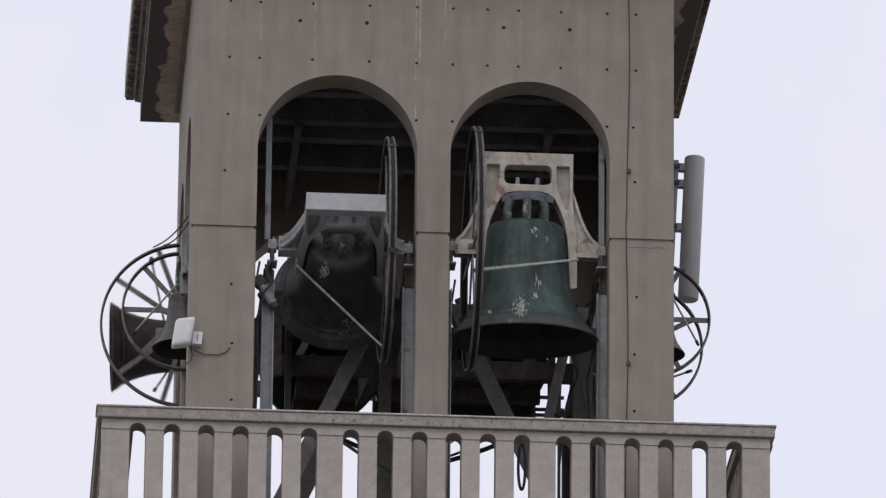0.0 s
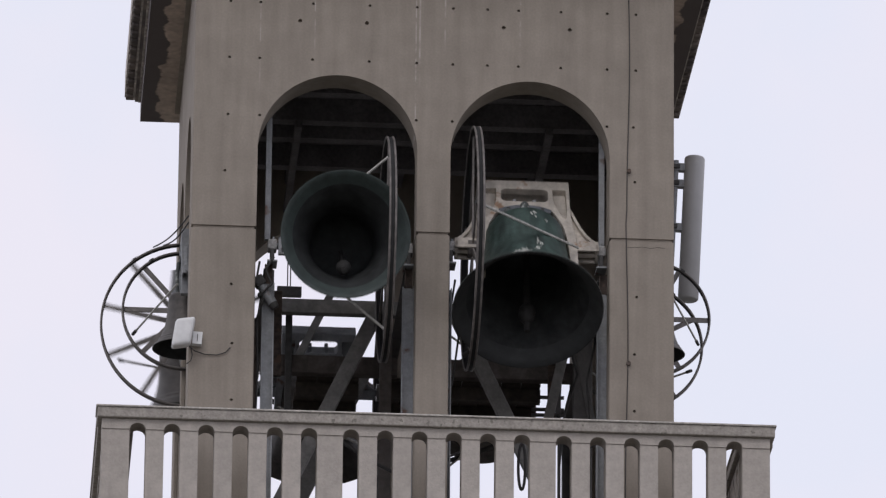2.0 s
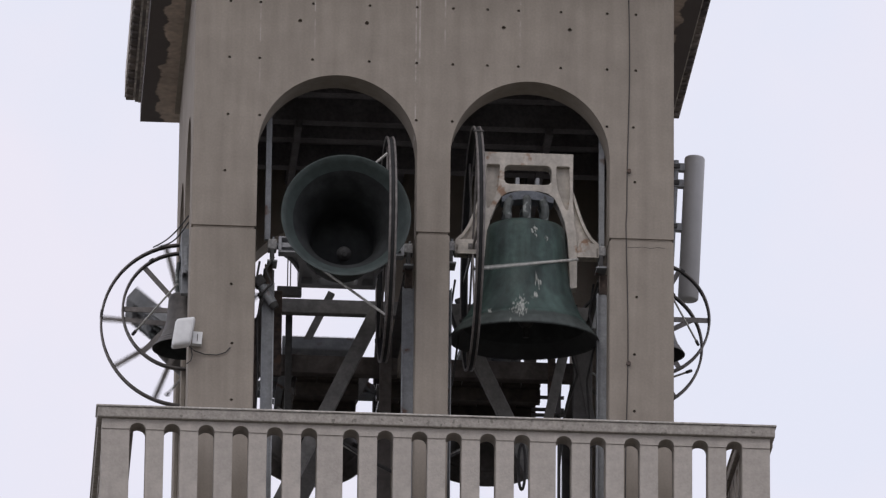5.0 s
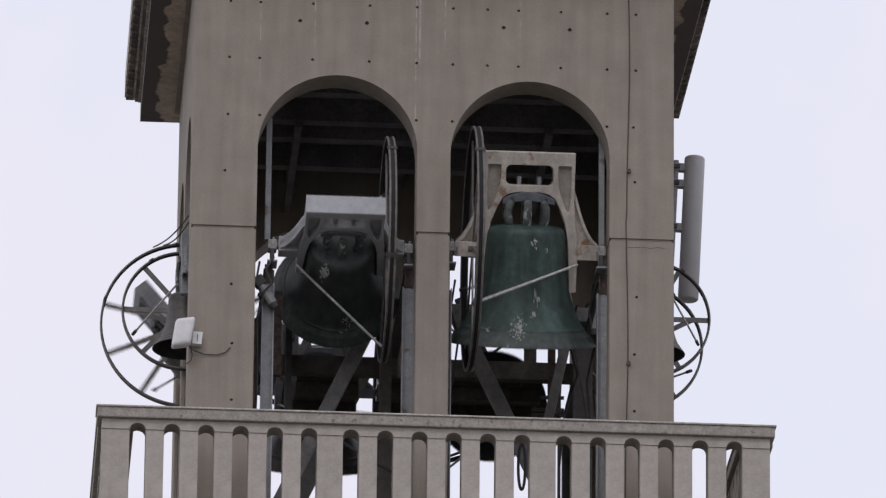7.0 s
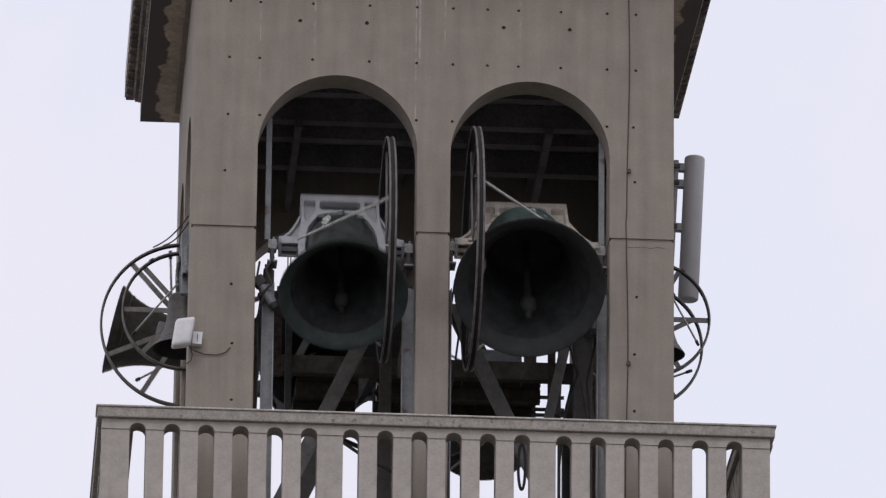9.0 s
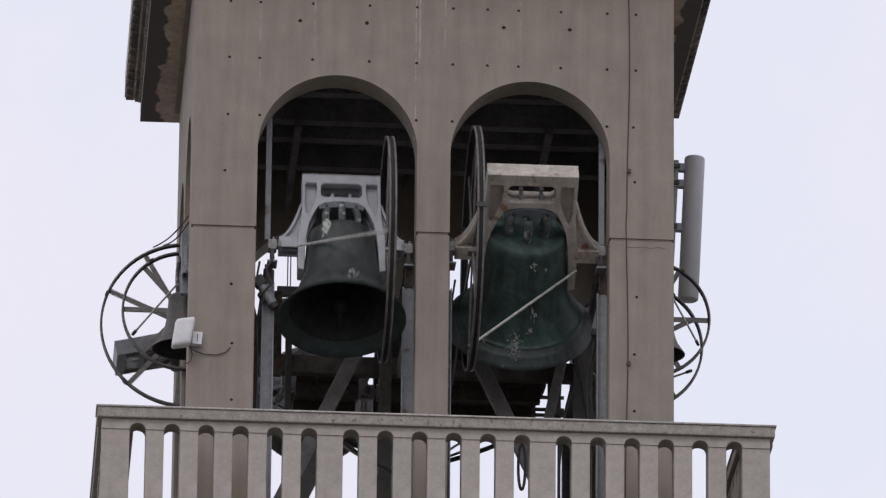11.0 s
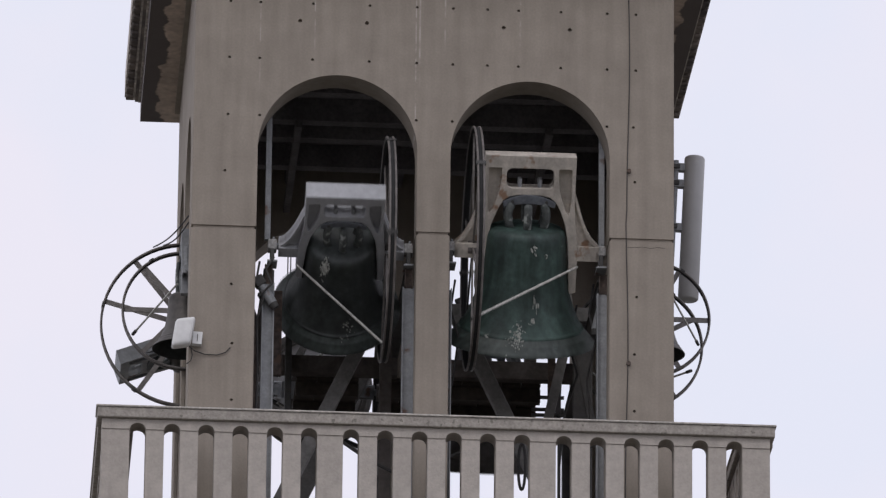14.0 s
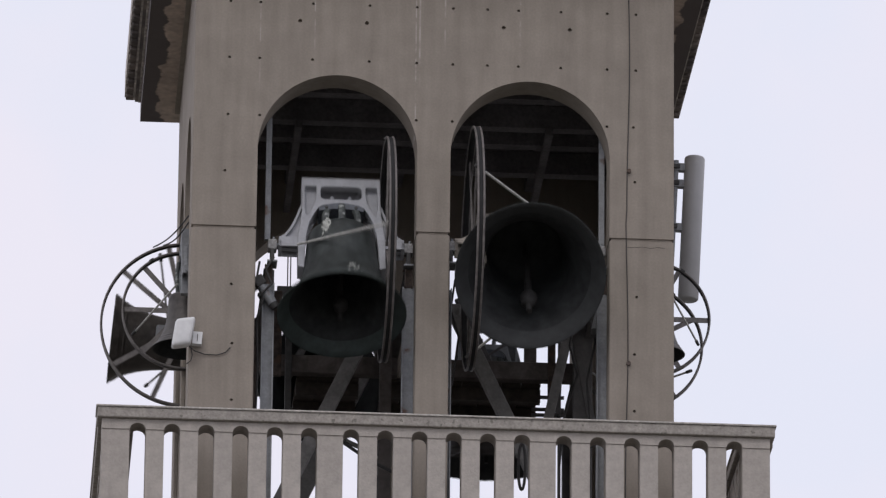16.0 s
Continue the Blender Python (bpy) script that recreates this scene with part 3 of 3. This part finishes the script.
        part("lime_splash", bm, LIME, t, "pale bird lime splashes")["kind"] = "stuff"
    for ob in t.children:
        if ob.name.split(".")[0] in ("bell_body", "sound_bow", "bell_inside", "inner_lip", "lime_splash", "crown_loop"):
            ob.location.x = shift
    bm = add_rod(bmesh.new(), (0, 0, 0), (0, 0, -0.92 * zs), 0.026 * scale, 10, 0.04 * scale)
    ball = bmesh.new()
    bmesh.ops.create_uvsphere(ball, u_segments=18, v_segments=12, radius=0.085 * scale, matrix=Matrix.Translation((0, 0, -0.97 * zs)) @ Matrix.Diagonal((1, 1, 1.3, 1)))
    add_rod(ball, (0, 0, -1.0 * zs), (0, 0, -1.19 * zs), 0.035 * scale, 10, 0.028 * scale)
    clapper = part("clapper", joined(bm, ball), IRON, t, "iron clapper")
    clapper.location = (shift, 0, 0.2 * zs - drop)
    return t, clapper


AX = 0.3
LEFT_AT = (-0.892, AX, 28.702)
RIGHT_AT = (0.948, AX, 28.742)
bell_left, clap_left = make_bell(pose(*LEFT_AT), 0.885, 0.81, 0.448, 1.115, DARK_BRONZE, SILVER, "dark bronze church bell in a silver-painted headstock, swinging", (0.868, 0.845), 0.2, wheel_mat=FRONT_WHEEL, bow=BOW_BRONZE, lip=LIP, drop=0.062, stay=((0.505, -0.12), (0.46, -0.19)),
                                  lime=((-119, 0.03, 0.10, 0.035, 130), (-78, -0.66, 0.10, 0.006, 30), (-85, -0.75, 0.04, 0.02, 5)))
bell_right, clap_right = make_bell(pose(*RIGHT_AT), 1.033, 0.935, -0.535, 1.21, GREEN, CREAM, "green-patinated church bell in a cream headstock, swinging", (1.0, 0.98), 0.2, wheel_mat=FRONT_WHEEL, bow=BOW_BRONZE, lip=LIP_DULL, drop=-0.017, shift=-0.015, stay=((0.50, -0.12), (0.48, -0.15)),
                                    lime=((-98, -0.765, 0.13, 0.008, 85), (-97, -0.745, 0.05, 0.01, 30), (-80, -0.44, 0.035, 0.14, 6), (-77, -0.47, 0.03, 0.06, 5), (-82, -0.62, 0.04, 0.05, 6), (-96, -0.66, 0.05, 0.03, 8), (-128, -0.78, 0.03, 0.05, 2), (-80, 0.08, 0.08, 0.03, 6), (-62, 0.02, 0.04, 0.04, 4)))
WEST_AT = (-2.338, 3.2, 28.635)
bell_west, clap_west = make_bell(pose(*WEST_AT, 0, 0, -90), 0.64, 0.74, 0.65, 0.868, BROWN_BRONZE, STEEL, "brown bronze church bell swinging out of the side arch", (0.72, 0.72), 0.16, (36, 72, 108, 144))
BACK_AT = (-0.92, DEEP - AX, 28.64)
bell_back, clap_back = make_bell(pose(*BACK_AT, 0, 0, 180), 0.88, 0.78, -0.68, 0.92, BROWN_BRONZE, STEEL, "dark bronze church bell swinging at the back of the belfry", (0.85, 0.70), 0.18)
make_bell(pose(-2.378, 1.445, 28.657, 0, 0, -90), 0.46, 0.45, -0.74, 0.62, BROWN_BRONZE, STEEL, "small brown bronze bell hanging at rest in the side arch", (0.72, 0.5), 0.14, (42, 90, 138), drop=0.21)
make_bell(pose(2.35, 1.445, 28.736, 0, 0, 90), 0.40, 0.42, 0.74, 0.61, BROWN_BRONZE, STEEL, "small brown bronze bell hanging still beside the antenna", (0.72, 0.5), 0.14, (30, 90, 150), drop=0.22)
make_bell(pose(2.26, 3.3, 28.6, 0, 0, 90), 0.55, 0.7, -0.65, 0.67, BROWN_BRONZE, STEEL, "brown bronze bell hanging still in the far side arch", (0.72, 0.66), 0.14, (36, 118, 158))
BIG_AT = (0.86, DEEP - AX, 28.64)
bell_big, clap_big = make_bell(pose(*BIG_AT, 0, 0, 180), 0.80, 0.76, 0.53, 1.05, BROWN_BRONZE, STEEL, "large dark bronze church bell swinging in the back arch", (0.68, 0.80), 0.2)


# ---- steel bell frame ----
def make_frame():
    t = thing("bell_frame", "grey painted steel bell frame of posts, beams and diagonals", "bell frame")

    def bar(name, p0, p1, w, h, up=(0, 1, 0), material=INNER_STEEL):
        part(name, add_ibeam(bmesh.new(), p0, p1, w, h, up), material, t)
    for x0, x1 in ((-1.607, -0.22), (0.15, 1.71)):
        for x in (x0, x1):
            bar("post", (x, AX, FLOOR), (x, AX, 28.30), 0.105, 0.12, (1, 0, 0), STEEL)
            bar("riser", (x, AX, 28.30), (x, AX, 28.50), 0.07, 0.075, (1, 0, 0), RUSTY)
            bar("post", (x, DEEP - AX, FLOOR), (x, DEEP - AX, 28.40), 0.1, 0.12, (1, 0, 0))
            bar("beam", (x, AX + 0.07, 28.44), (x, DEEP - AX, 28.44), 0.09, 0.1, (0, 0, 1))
        part("beam", add_beam(bmesh.new(), (x0, 1.75, 28.585), (x1, 1.75, 28.585), 0.1, 0.15, (0, 0, 1), 0.008), LIT_STEEL, t)
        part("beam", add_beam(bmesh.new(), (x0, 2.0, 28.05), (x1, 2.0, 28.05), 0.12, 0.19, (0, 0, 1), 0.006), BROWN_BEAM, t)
    for xa, za, xb, zb in ((-0.450, 28.522, -1.513, 26.219), (0.347, 28.488, 1.390, 26.312)):
        for y, w in ((1.6, 0.145), (3.2, 0.17))[:2 if xa < 0 else 1]:
            part("diagonal", add_beam(bmesh.new(), (xa, y, za), (xb, y, zb), w, 0.1, (0, 1, 0), 0.006), LIT_STEEL, t)
    part("diagonal", add_beam(bmesh.new(), (-0.80, 3.9, 29.515), (-1.24, 3.9, 28.575), 0.075, 0.06, (0, 1, 0), 0.004), LIT_STEEL, t)
    part("cross_plate", boxed((-1.353, 4.17, 29.575), (-1.098, 4.25, 29.675), 0.004), INNER_STEEL, t)
    for x in (-1.245, -1.215):
        part("rod", add_rod(bmesh.new(), (x, 4.2, 29.67), (x, 4.2, 30.3), 0.007, 6), INNER_STEEL, t)
    for s in (1,):
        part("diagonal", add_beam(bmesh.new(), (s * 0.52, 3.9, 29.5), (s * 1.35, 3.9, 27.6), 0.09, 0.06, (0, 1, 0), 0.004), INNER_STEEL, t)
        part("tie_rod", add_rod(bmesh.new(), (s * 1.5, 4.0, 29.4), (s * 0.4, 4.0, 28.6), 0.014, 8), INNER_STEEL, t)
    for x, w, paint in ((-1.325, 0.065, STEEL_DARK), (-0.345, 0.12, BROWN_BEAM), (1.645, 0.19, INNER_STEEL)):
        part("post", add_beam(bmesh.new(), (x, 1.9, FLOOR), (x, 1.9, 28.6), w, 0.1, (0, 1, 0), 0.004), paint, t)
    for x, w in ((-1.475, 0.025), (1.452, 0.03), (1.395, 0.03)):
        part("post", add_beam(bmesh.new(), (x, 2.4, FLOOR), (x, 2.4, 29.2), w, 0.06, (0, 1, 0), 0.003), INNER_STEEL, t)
    part("brace", add_beam(bmesh.new(), (1.49, 1.8, 28.40), (1.24, 1.8, 27.25), 0.10, 0.06, (0, 1, 0), 0.004), LIT_STEEL, t)
    part("brace", add_beam(bmesh.new(), (1.565, 1.87, 28.42), (1.78, 1.87, 27.25), 0.075, 0.06, (0, 1, 0), 0.004), INNER_STEEL, t)
    part("post", add_beam(bmesh.new(), (-1.488, 0.9, 27.55), (-1.488, 0.9, 28.44), 0.095, 0.06, (0, 1, 0), 0.004), RUSTY, t, "brown rusty stub post")
    part("conduit", add_beam(bmesh.new(), (-1.70, 0.9, FLOOR), (-1.695, 0.9, 28.15), 0.04, 0.04, (0, 1, 0), 0.004), RUSTY, t)
    part("post", add_beam(bmesh.new(), (1.335, 1.95, 27.2), (1.335, 1.95, 28.45), 0.075, 0.05, (0, 1, 0), 0.003), RUSTY, t)
    part("bracket", boxed((1.06, 1.97, 28.15), (1.185, 2.03, 28.46), 0.004), BROWN_BEAM, t)
    part("trestle", add_beam(bmesh.new(), (1.40, 1.95, 27.6), (1.43, 1.95, 28.2), 0.045, 0.05, (0, 1, 0), 0.003), INNER_STEEL, t)
    for z in (27.74, 27.80, 27.93, 28.26):
        part("rung", add_beam(bmesh.new(), (1.17, 2.4, z), (1.50, 2.4, z), 0.03, 0.03, (0, 1, 0)), INNER_STEEL, t)
    for x in (-1.62, 1.703):
        part("hanger", boxed((x - 0.028, AX + 0.08, 28.8), (x + 0.028, AX + 0.13, 30.7), 0.004), STEEL, t)
    return t


make_frame()


def make_platform(x0, x1):
    """Dark timber landing between front and back bells."""
    t = thing("platform", "dark timber plank landing inside the belfry", "platform", None, "belfry landings")
    n = max(3, round((x1 - x0) / 0.2))
    w = (x1 - x0) / n
    plank = part("plank", boxed((0.004, 2.06, 27.93), (w - 0.004, 3.4, 27.97), 0.004), DARK_WOOD, t)
    plank.location = (x0, 0, 0)
    for k in range(1, n):
        ob = new("plank", plank.data)
        ob.parent = t
        ob.location = (x0 + k * w, 0, 0.003 * (k % 2))
    for y in (2.2, 2.8, 3.33):
        part("bearer", boxed((x0, y - 0.05, 27.79), (x1, y + 0.05, 27.928), 0.004), DARK_WOOD, t)
    return t


make_platform(-1.235, -0.60)
make_platform(-0.36, 1.24)


def make_bearing(x, y, z):
    t = thing("bearing", "grey cast plummer block with bolted cap on a post", "bearing", pose(x, y, z), "bell bearings")
    part("base", boxed((-0.05, -0.11, -0.20), (0.05, 0.11, -0.18), 0.004), STEEL, t)
    part("pedestal", boxed((-0.02, -0.08, -0.17), (0.02, 0.08, -0.05), 0.006), STEEL_DARK, t)
    part("block", boxed((-0.045, -0.075, -0.055), (0.045, 0.075, 0.05), 0.015), PALE_STEEL, t)
    for s in (-1, 1):
        part("bolt", add_rod(bmesh.new(), (0.01, s * 0.055, 0.0), (0.01, s * 0.055, 0.075), 0.012, 8), STEEL, t)
    return t


for x in (-1.575, -0.225):
    make_bearing(x, AX, 28.702)
for x in (0.195, 1.69):
    make_bearing(x, AX, 28.742)


# ---- antennas, cable ----
def make_panel_antenna():
    t = thing("panel_antenna", "tall grey cylindrical panel antenna on brackets", "antenna", pose(2.888, 2.95, 30.79, 0, 2.6, 0))
    prof = [(0, -1.57), (0.09, -1.57), (0.106, -1.555), (0.106, -0.02), (0.098, -0.005), (0, 0.0)]
    part("radome", add_lathe(bmesh.new(), prof, 40), GREY_PLASTIC, t)
    for z in (-0.12, -0.30, -0.78):
        part("bracket", boxed((-0.49, -0.04, z - 0.045), (-0.085, 0.04, z + 0.035), 0.005), STEEL, t)
        part("clamp", boxed((-0.23, -0.06, z - 0.03), (-0.15, 0.06, z + 0.02), 0.01), STEEL_DARK, t)
    part("mast", add_rod(bmesh.new(), (-0.19, 0, -1.5), (-0.19, 0, -0.05), 0.028, 12), STEEL, t)
    return t


make_panel_antenna()


def make_radio():
    t = thing("radio_antenna", "small white plastic wireless antenna on the corner pier", "antenna", pose(-2.44, -0.12, 27.61, 0, 4, 0))
    bm = boxed((-0.115, -0.08, -0.168), (0.10, 0.07, 0.168))
    for v in bm.verts:
        if v.co.x > 0 and v.co.z < 0:
            v.co.z += 0.045
            v.co.x -= 0.028
        if v.co.x < 0 and v.co.z > 0:
            v.co.z -= 0.045
            v.co.x += 0.02
    bmesh.ops.bevel(bm, geom=bm.edges[:], offset=0.045, segments=4, affect="EDGES", profile=0.6)
    for f in bm.faces:
        f.smooth = True
    part("housing", bm, WHITE_PLASTIC, t)
    part("bracket", boxed((0.085, 0.02, -0.09), (0.18, 0.10, 0.04), 0.006), WHITE_PLASTIC, t)
    part("screw_slot", boxed((0.13, 0.012, -0.06), (0.137, 0.02, 0.01), 0.001), CABLE, t)
    pts = [(0.06, 0.02, -0.12), (0.12, 0.05, -0.155), (0.22, 0.105, -0.16), (0.34, 0.105, -0.155), (0.42, 0.105, -0.12), (0.465, 0.11, -0.06)]
    part("cable", add_tube(bmesh.new(), pts, 0.005, 6), CABLE, t)
    pts = [(0.08, 0.02, -0.14), (0.10, 0.05, -0.2), (0.09, 0.08, -0.25), (0.05, 0.10, -0.28)]
    part("cable", add_tube(bmesh.new(), pts, 0.005, 6), CABLE, t)
    return t


make_radio()
pts = [(1.928 + 0.012 * math.sin(z * 2.1) + (0.004 if z > 29 else -0.006), -0.012, z) for z in np.arange(FLOOR, 32.0, 0.15)]
t = thing("lightning_cable", "thin dark cable clipped down the concrete wall", "cable")
part("wire", add_tube(bmesh.new(), pts, 0.0048, 6), CABLE, t)
for z in (29.5, 27.48):
    part("clip", add_rod(bmesh.new(), (1.94, -0.03, z), (1.94, 0.002, z), 0.022, 10), RUSTY, t)


def make_actuator(m, flip=1):
    """A geared ringing motor clamped to a post."""
    t = thing("ringing_motor", "grey ringing motor clamped to a frame post", "motor", m, "ringing motors")
    part("body", add_rod(bmesh.new(), (0, 0, -0.13), (0, 0, 0.10), 0.062, 18), STEEL, t)
    part("cap", add_rod(bmesh.new(), (0, 0, -0.19), (0, 0, -0.13), 0.05, 18, 0.06), STEEL_DARK, t)
    part("gearbox", boxed((-0.07, -0.07, 0.10), (0.07, 0.07, 0.22), 0.02), STEEL_DARK, t)
    part("clamp", boxed((-0.10 if flip > 0 else 0.0, -0.03, 0.0), (0.0 if flip > 0 else 0.10, 0.08, 0.05), 0.006), STEEL_DARK, t)
    return t


make_actuator(pose(-1.625, 0.22, 28.17, 0, -32, 0) @ Matrix.Diagonal((0.78, 0.78, 0.9, 1)))
make_actuator(pose(1.70, 0.5, 28.12, 0, 12, 0), -1)


def make_cables():
    t = thing("cables", "loose black cables hung about the bell frame", "cable")
    runs = (
        ((-1.70, 0.2, 28.5), (-1.73, 0.22, 28.3), (-1.66, 0.2, 28.1), (-1.72, 0.22, 27.9), (-1.70, 0.24, 27.4), (-1.72, 0.24, 26.6)),
        ((-1.56, 0.2, 28.55), (-1.64, 0.16, 28.4), (-1.58, 0.15, 28.25), (-1.68, 0.17, 28.15)),
        ((1.64, 0.55, 28.5), (1.60, 0.6, 28.2), (1.66, 0.55, 27.9), (1.58, 0.6, 27.5), (1.62, 0.6, 26.8)),
        ((1.50, 0.9, 28.4), (1.44, 1.0, 28.0), (1.52, 1.0, 27.7), (1.40, 1.1, 27.3), (1.36, 1.2, 26.8)),
        ((0.26, 0.55, 28.5), (0.22, 0.6, 28.2), (0.30, 0.55, 27.9), (0.24, 0.6, 27.4)),
    )
    for r in runs:
        pts = []
        for a, b in zip(r, r[1:]):
            for k in range(5):
                f = k / 5
                f = f * f * (3 - 2 * f)
                pts.append(Vector(a).lerp(Vector(b), f))
        part("cable", add_tube(bmesh.new(), pts + [Vector(r[-1])], 0.012, 6), CABLE, t)
    return t


make_cables()
t = thing("rear_handrail", "dark sagging pipe across the back arches", "handrail")
part("pipe", add_tube(bmesh.new(), [(-1.9 + 0.1 * k, 4.9, 28.0 + 0.19 * (abs(-1.9 + 0.1 * k - 0.2) / 0.66) ** 1.45) for k in range(38)], 0.026, 8), STEEL_DARK, t)
t = thing("hanging_hose", "slack dark hose looped under the bell frame", "hose")
part("hose", add_tube(bmesh.new(), [(0.985 + 0.035 * math.sin(2 * math.pi * k / 24), 1.2, 26.78 + 0.24 * math.cos(2 * math.pi * k / 24)) for k in range(24)], 0.016, 6, True), CABLE, t)
t = thing("slack_cable", "thick black cables sagging under the bell frame", "cable")
part("cable", add_tube(bmesh.new(), [(-0.95 + 0.075 * k, 1.2, 27.095 - 0.047 * k - 0.03 * math.sin(math.pi * k / 9)) for k in range(10)], 0.018, 8), CABLE, t)
part("cable", add_tube(bmesh.new(), [(0.02 + 0.06 * k, 1.2, 26.80 + 0.022 * k - 0.02 * math.sin(math.pi * k / 8)) for k in range(9)], 0.014, 8), CABLE, t)
t = thing("stay_wires", "two thin dark wires slung from the corner pier", "cable")
for a, b in (((-2.40, 0.6, 29.10), (-2.70, 2.2, 29.34)), ((-2.40, 0.6, 29.03), (-2.60, 2.2, 29.36))):
    part("wire", add_tube(bmesh.new(), [Vector(a).lerp(Vector(b), k / 8) - Vector((0, 0, 0.05 * math.sin(math.pi * k / 8))) for k in range(9)], 0.008, 6), CABLE, t)
t = thing("wall_crack", "fine dark crack below the pier joint", "crack", kind="structure")
pts = [(1.93 + 0.037 * k, -0.001, 28.70 - 0.006 * math.sin(k * 1.3) + 0.003 * (k % 3)) for k in range(11)]
part("crack", add_tube(bmesh.new(), pts, 0.0016, 5), PLUG, t)


# ---- movement ----
def swing(t, ends, sign, a0, a1):
    """Angle in degrees of a free pendulum whose turning points fall at the times ends, first to the side sign, with reach a0 + a1 t, or one reach for each turning point."""
    k = max(0, min(len(ends) - 2, sum(e <= t for e in ends) - 1))
    u = (t - ends[k]) / (ends[k + 1] - ends[k])
    s = sign * (-1) ** k
    reach = radians(np.interp(t, ends, a0) if isinstance(a0, tuple) else a0 + a1 * t)
    # half a swing from +reach to -reach, slower at the ends for a wide swing
    m = math.sin(reach / 2)
    n = 400
    # elliptic quarter period by summing over the phase
    ph = [math.pi / 2 * (i + 0.5) / n for i in range(n)]
    dt = [1 / math.sqrt(1 - (m * math.sin(p)) ** 2) for p in ph]
    total = sum(dt)
    want = abs(1 - 2 * u) * total
    acc = 0.0
    phase = math.pi / 2
    for p, d in zip(ph, dt):
        if acc + d >= want:
            phase = p + (want - acc - d / 2) / d * (math.pi / 2 / n)
            break
        acc += d
    ang = 2 * math.asin(max(-1, min(1, m * math.sin(phase))))
    return math.degrees(s * (ang if u < 0.5 else -ang))


def motions():
    table = (
        (bell_left, clap_left, LEFT_AT, 0, 0.92, (-1.50, 0.14, 1.77, 3.41, 5.05, 6.70, 8.36, 10.05, 11.77, 13.51, 15.24, 16.97), 1, (80, 79.8, 87, 85.6, 92.5, 91.5, 98, 96, 101.5, 101.2, 106.6, 107), 0),
        (bell_right, clap_right, RIGHT_AT, 0, 1.0, (-0.91, 0.79, 2.48, 4.19, 5.90, 7.61, 9.33, 11.07, 12.81, 14.56, 16.31), 1, (46.3, 45.6, 49.9, 49.2, 53.5, 52.8, 57.1, 56.4, 60.8, 60.1, 64.4), 0),
        (bell_west, clap_west, WEST_AT, -90, 0.74, (-0.29, 1.24, 2.81, 4.44, 6.03, 7.61, 9.18, 10.79, 12.45, 14.07, 15.68, 17.3), 1, 103.0, 0.6),
        (bell_back, clap_back, BACK_AT, 180, 0.78, (-0.06, 1.46, 3.0, 4.56, 6.1, 7.64, 9.2, 10.80, 12.36, 13.98, 15.58, 17.1), -1, 91.0, 1.3),
        (bell_big, clap_big, BIG_AT, 180, 0.86, (-1.8, 0.08, 1.95, 3.82, 5.68, 7.55, 9.42, 11.3, 13.2, 15.05, 16.9), 1, 98.0, 0.3),
    )
    times = [k / 10 for k in range(161)]
    for bell, clap, at, turn, zs, ends, sign, a0, a1 in table:
        angles = [swing(t, ends, sign, a0, a1) for t in times]
        walk(bell, [(t, pose(*at, -a, 0, turn)) for t, a in zip(times, angles)])
        walk(clap, [(t, pose(0, 0, 0.2 * zs, 21 * math.tanh(a / 28))) for t, a in zip(times, angles)])


motions()
